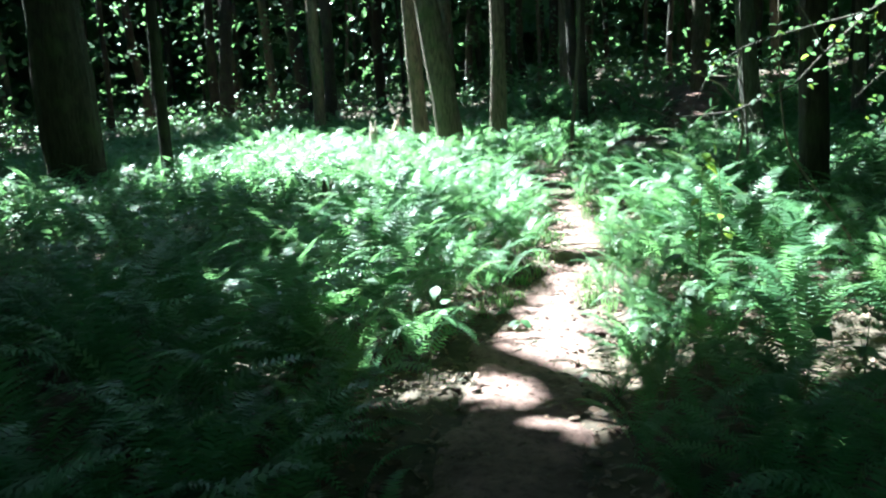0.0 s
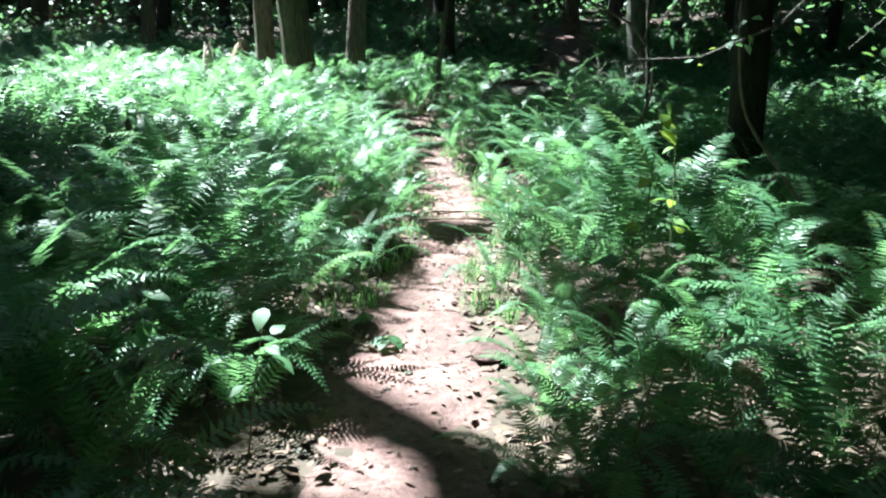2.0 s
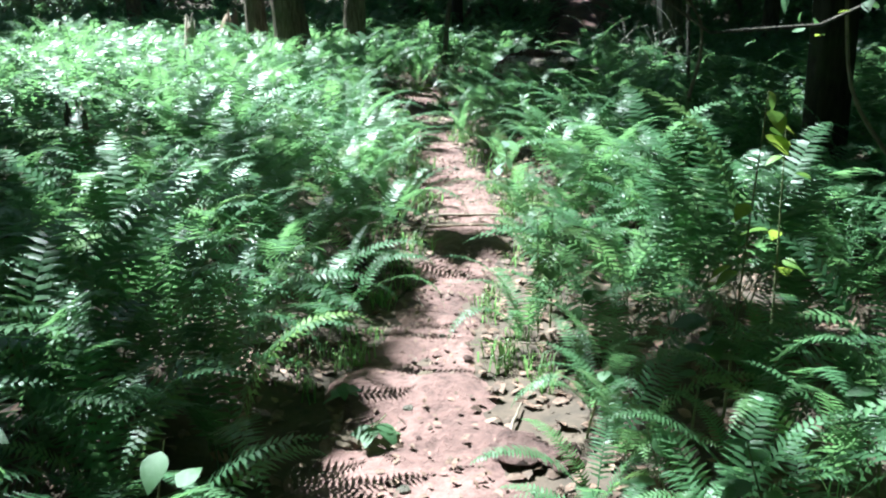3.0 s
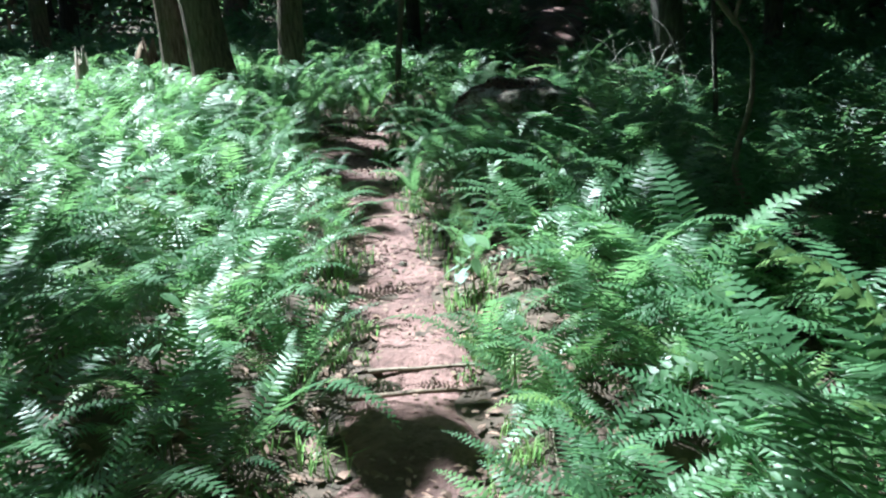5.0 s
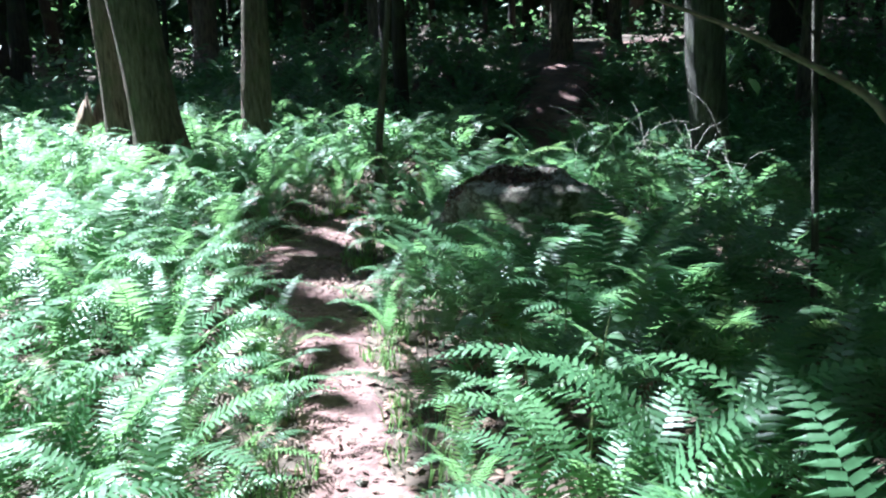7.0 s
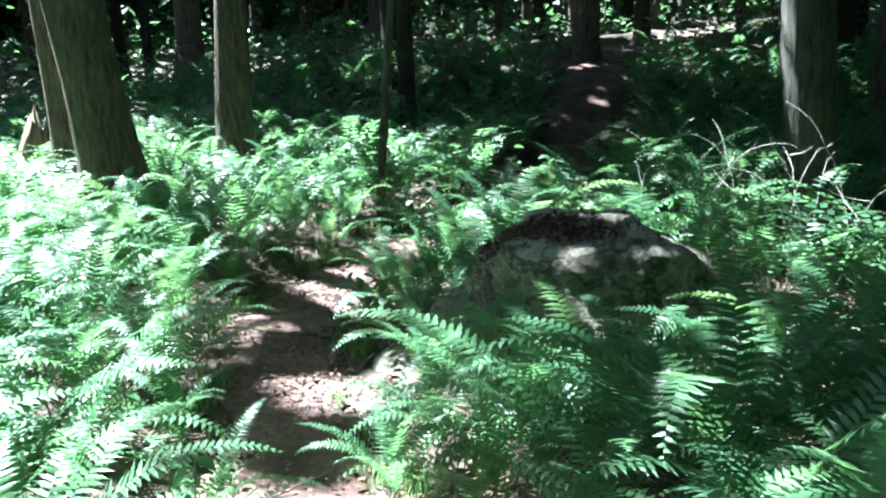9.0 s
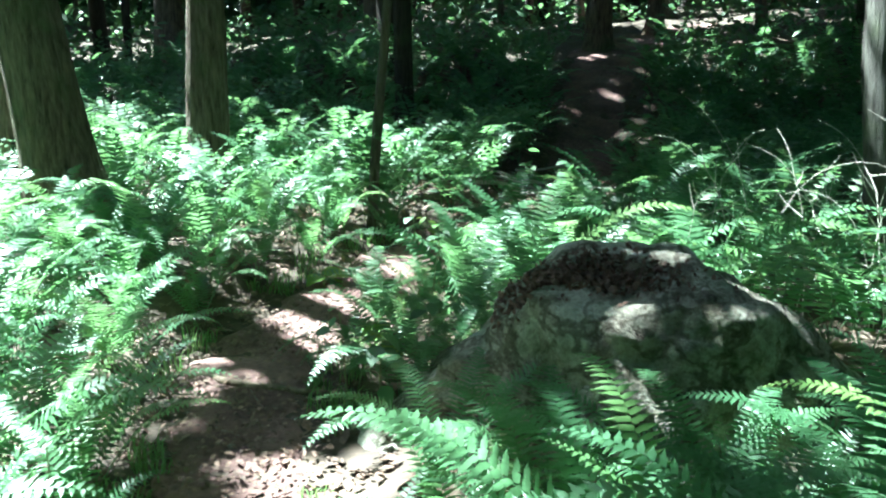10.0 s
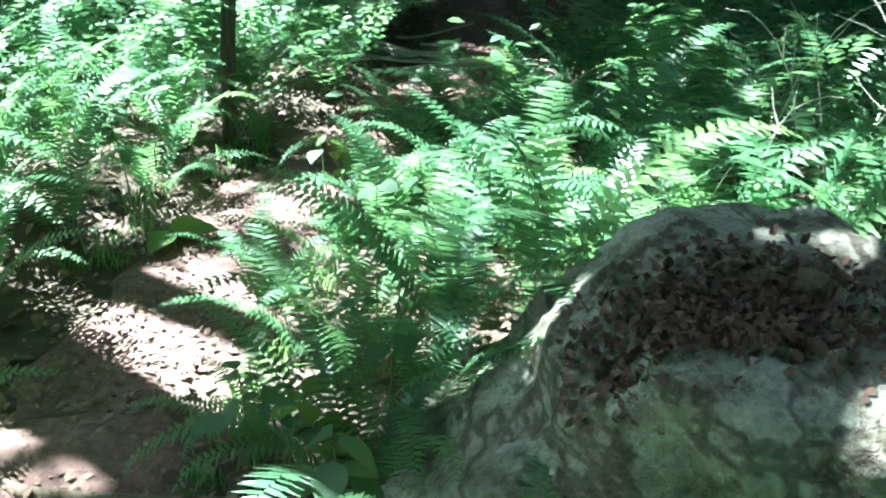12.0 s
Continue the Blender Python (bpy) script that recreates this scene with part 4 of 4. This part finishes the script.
stick("thin dry stick lying across the footpath", -0.18, 8.25, 0.5, 0.010, 4, seed=1)
stick("thin dry stick lying on the footpath", -0.12, 5.55, 0.36, 0.008, 74, seed=2)
stick("dark root crossing the footpath", -0.25, 8.08, 0.5, 0.014, 6, 0.0, MAT_STUMP, 5, "root")
stick("dark root crossing the footpath", -0.9, 12.9, 0.7, 0.022, -20, 0.0, MAT_STUMP, 6, "root")
stick("dark root crossing the footpath", -0.45, 10.7, 0.5, 0.02, 10, 0.0, MAT_STUMP, 7, "root")
r5 = np.random.default_rng(111)
for k in range(14):
    stick("pale dry stick lying in a heap by the footpath", 0.95 + r5.normal(0, 0.3), 17.2 + r5.normal(0, 0.35), r5.uniform(0.4, 0.9), 0.011, r5.uniform(-40, 30), 0.03, MAT_TWIG, 120 + k)
for k in range(40):
    yy = r5.uniform(3, 16)
    stick("small dead twig on the forest floor", float(trail_x(yy)) + r5.normal(0, 0.5), yy, r5.uniform(0.12, 0.4), r5.uniform(0.003, 0.007), r5.uniform(0, 180), 0.015, MAT_STICK, 140 + k, "twig")


# ---- small things along the path ----
def grass():
    """Tufts of thin blades along the edges of the trail."""
    r = np.random.default_rng(131)
    vs, fs, n = [], [], 0
    for _ in range(240):
        y = r.uniform(5.8, 15.5)
        side = r.choice([-1, 1])
        x = trail_x(y) + side * (trail_half(y) + r.uniform(-0.03, 0.22))
        if not free(x, y, -0.03):
            continue
        h = r.uniform(0.04, 0.12)
        for _b in range(int(r.integers(9, 18))):
            a = r.uniform(0, 6.28)
            d = np.array([math.cos(a), math.sin(a), 0])
            w = np.array([-math.sin(a), math.cos(a), 0]) * 0.0032
            p = np.array([x + r.normal(0, 0.03), y + r.normal(0, 0.03), 0.0])
            p[2] = float(land(p[0], p[1]))
            q, t = p + d * h * 0.22 + (0, 0, h * 0.75), p + d * h * r.uniform(0.5, 0.9) + (0, 0, h * r.uniform(0.75, 1.0))
            vs.append(np.array([p - w, p + w, q - w, q + w, t]))
            fs.append(np.array([(0, 1, 3), (0, 3, 2), (2, 3, 4)]) + n)
            n += 5
    ob = new("grass", mesh_of("grass", np.concatenate(vs), np.concatenate(fs), MAT_GRASS))
    tagged(ob, "thin pale green grass tufts along the path's edges", "grass", kind="stuff")


MAT_GRASS = leaf_material("grass_blade", [(0.0, (0.10, 0.19, 0.05)), (1.0, (0.20, 0.30, 0.08))], 0.4, 0.5)
grass()


def clod(name, label, category, x, y, size, mat, seed, group="", z=None):
    """A small lumpy stone or clod of earth, half sunk."""
    bm = bmesh.new()
    bmesh.ops.create_icosphere(bm, subdivisions=3 if size > 0.03 else 2, radius=1.0)
    off = Vector((seed * 1.7, seed * 0.3, 2.0))
    for v in bm.verts:
        v.co *= 1 + 0.45 * noise.noise(v.co * 1.4 + off) + 0.25 * noise.noise(v.co * 3.5 + off)
        v.co.z *= 0.45
    me = bpy.data.meshes.new(name)
    bm.to_mesh(me)
    bm.free()
    me.materials.append(mat)
    ob = new(name, me)
    base = float(land(x, y)) + 0.018 if z is None else z
    ob.matrix_world = pose(x, y, base, 0, 0, seed * 47) @ Matrix.Scale(size, 4)
    tagged(ob, label, category, group)


clod("clod", "dark lump of earth on the footpath", "clod", -0.41, 5.94, 0.035, MAT_STUMP, 1)
clod("clod", "reddish broken clod of earth at the path's edge", "clod", -0.10, 5.42, 0.09, MAT_TRAIL, 2)
clod("clod", "reddish broken clod of earth at the path's edge", "clod", 0.03, 5.36, 0.07, MAT_TRAIL, 3)
clod("clod", "dark lump of earth on the footpath", "clod", -0.62, 5.46, 0.045, MAT_STUMP, 4)
r6 = np.random.default_rng(151)
for k in range(46):
    yy = r6.uniform(3.2, 16.5)
    clod("pebble", "small grey-brown pebble half sunk in the footpath", "stone", float(trail_x(yy) + r6.uniform(-1, 1) * trail_half(yy)), yy,
         r6.uniform(0.008, 0.024), MAT_STONE if k % 2 else MAT_TRAIL, 5 + k, "pebbles on the footpath")
clod("bark_chip", "dark curled chip of bark lying on the boulder", "bark chip", 0.53, 12.46, 0.045, MAT_STUMP, 61, "", (on_stone(0.53, 12.46) or 0.7) + 0.012)
tall_fern(0.02, 11.72, [(95, 0.42, 70, 40), (20, 0.40, 62, 35), (165, 0.40, 60, 30), (-60, 0.38, 55, 35)], "small fern growing against the foot of the boulder")
tall_fern(0.35, 11.55, [(80, 0.40, 72, 40), (0, 0.42, 60, 35), (150, 0.45, 60, 30), (240, 0.4, 55, 35)], "small fern growing against the foot of the boulder")
tall_fern(1.28, 11.75, [(80, 0.7, 82, 20), (10, 0.6, 64, 35), (150, 0.6, 66, 35), (240, 0.55, 58, 35)], "fern with ladder-like fronds beside the boulder")
tall_fern(0.10, 11.52, [(100, 0.78, 62, 30), (150, 0.76, 58, 30), (50, 0.74, 62, 35), (0, 0.55, 60, 35), (210, 0.55, 56, 30), (-80, 0.5, 55, 30)], "low fern spreading its fronds before the boulder")
tall_fern(0.60, 11.48, [(110, 0.80, 62, 30), (160, 0.85, 58, 30), (60, 0.74, 64, 35), (10, 0.6, 60, 35), (220, 0.55, 56, 30), (-70, 0.5, 55, 30)], "low fern spreading its fronds before the boulder")
tall_fern(1.12, 11.6, [(100, 0.76, 64, 30), (165, 0.85, 58, 30), (50, 0.72, 64, 35), (0, 0.6, 60, 35), (230, 0.55, 56, 30)], "low fern spreading its fronds before the boulder")
for fx, fy in ((-0.14, 12.02), (0.16, 11.86), (0.50, 11.76), (0.84, 11.74), (1.16, 11.80)):
    turn = 211 * fx
    tall_fern(fx, fy, [(turn + 51 * k, 0.56 + 0.05 * ((3 * k) % 4), 66 - 4 * (k % 3), 26 + 5 * (k % 4)) for k in range(7)], "low fern spreading its fronds before the boulder")
seedling(-0.50, 12.80, 0.34, 7, np.random.default_rng(201), LEAF_YOUNG, 0.10, "bright green broad-leaved seedling between the path and the boulder", "", 0.5)
for fx, fy in ((0.04, 4.30), (0.16, 4.72), (0.10, 5.12), (0.34, 4.45), (0.45, 5.0)):
    tall_fern(fx, fy, [(97 * fy + 60 * k, 0.36 + 0.04 * ((3 * k) % 4), 64 - 5 * (k % 3), 24 + 6 * (k % 4)) for k in range(6)], "small fern with short fronds at the path's edge")
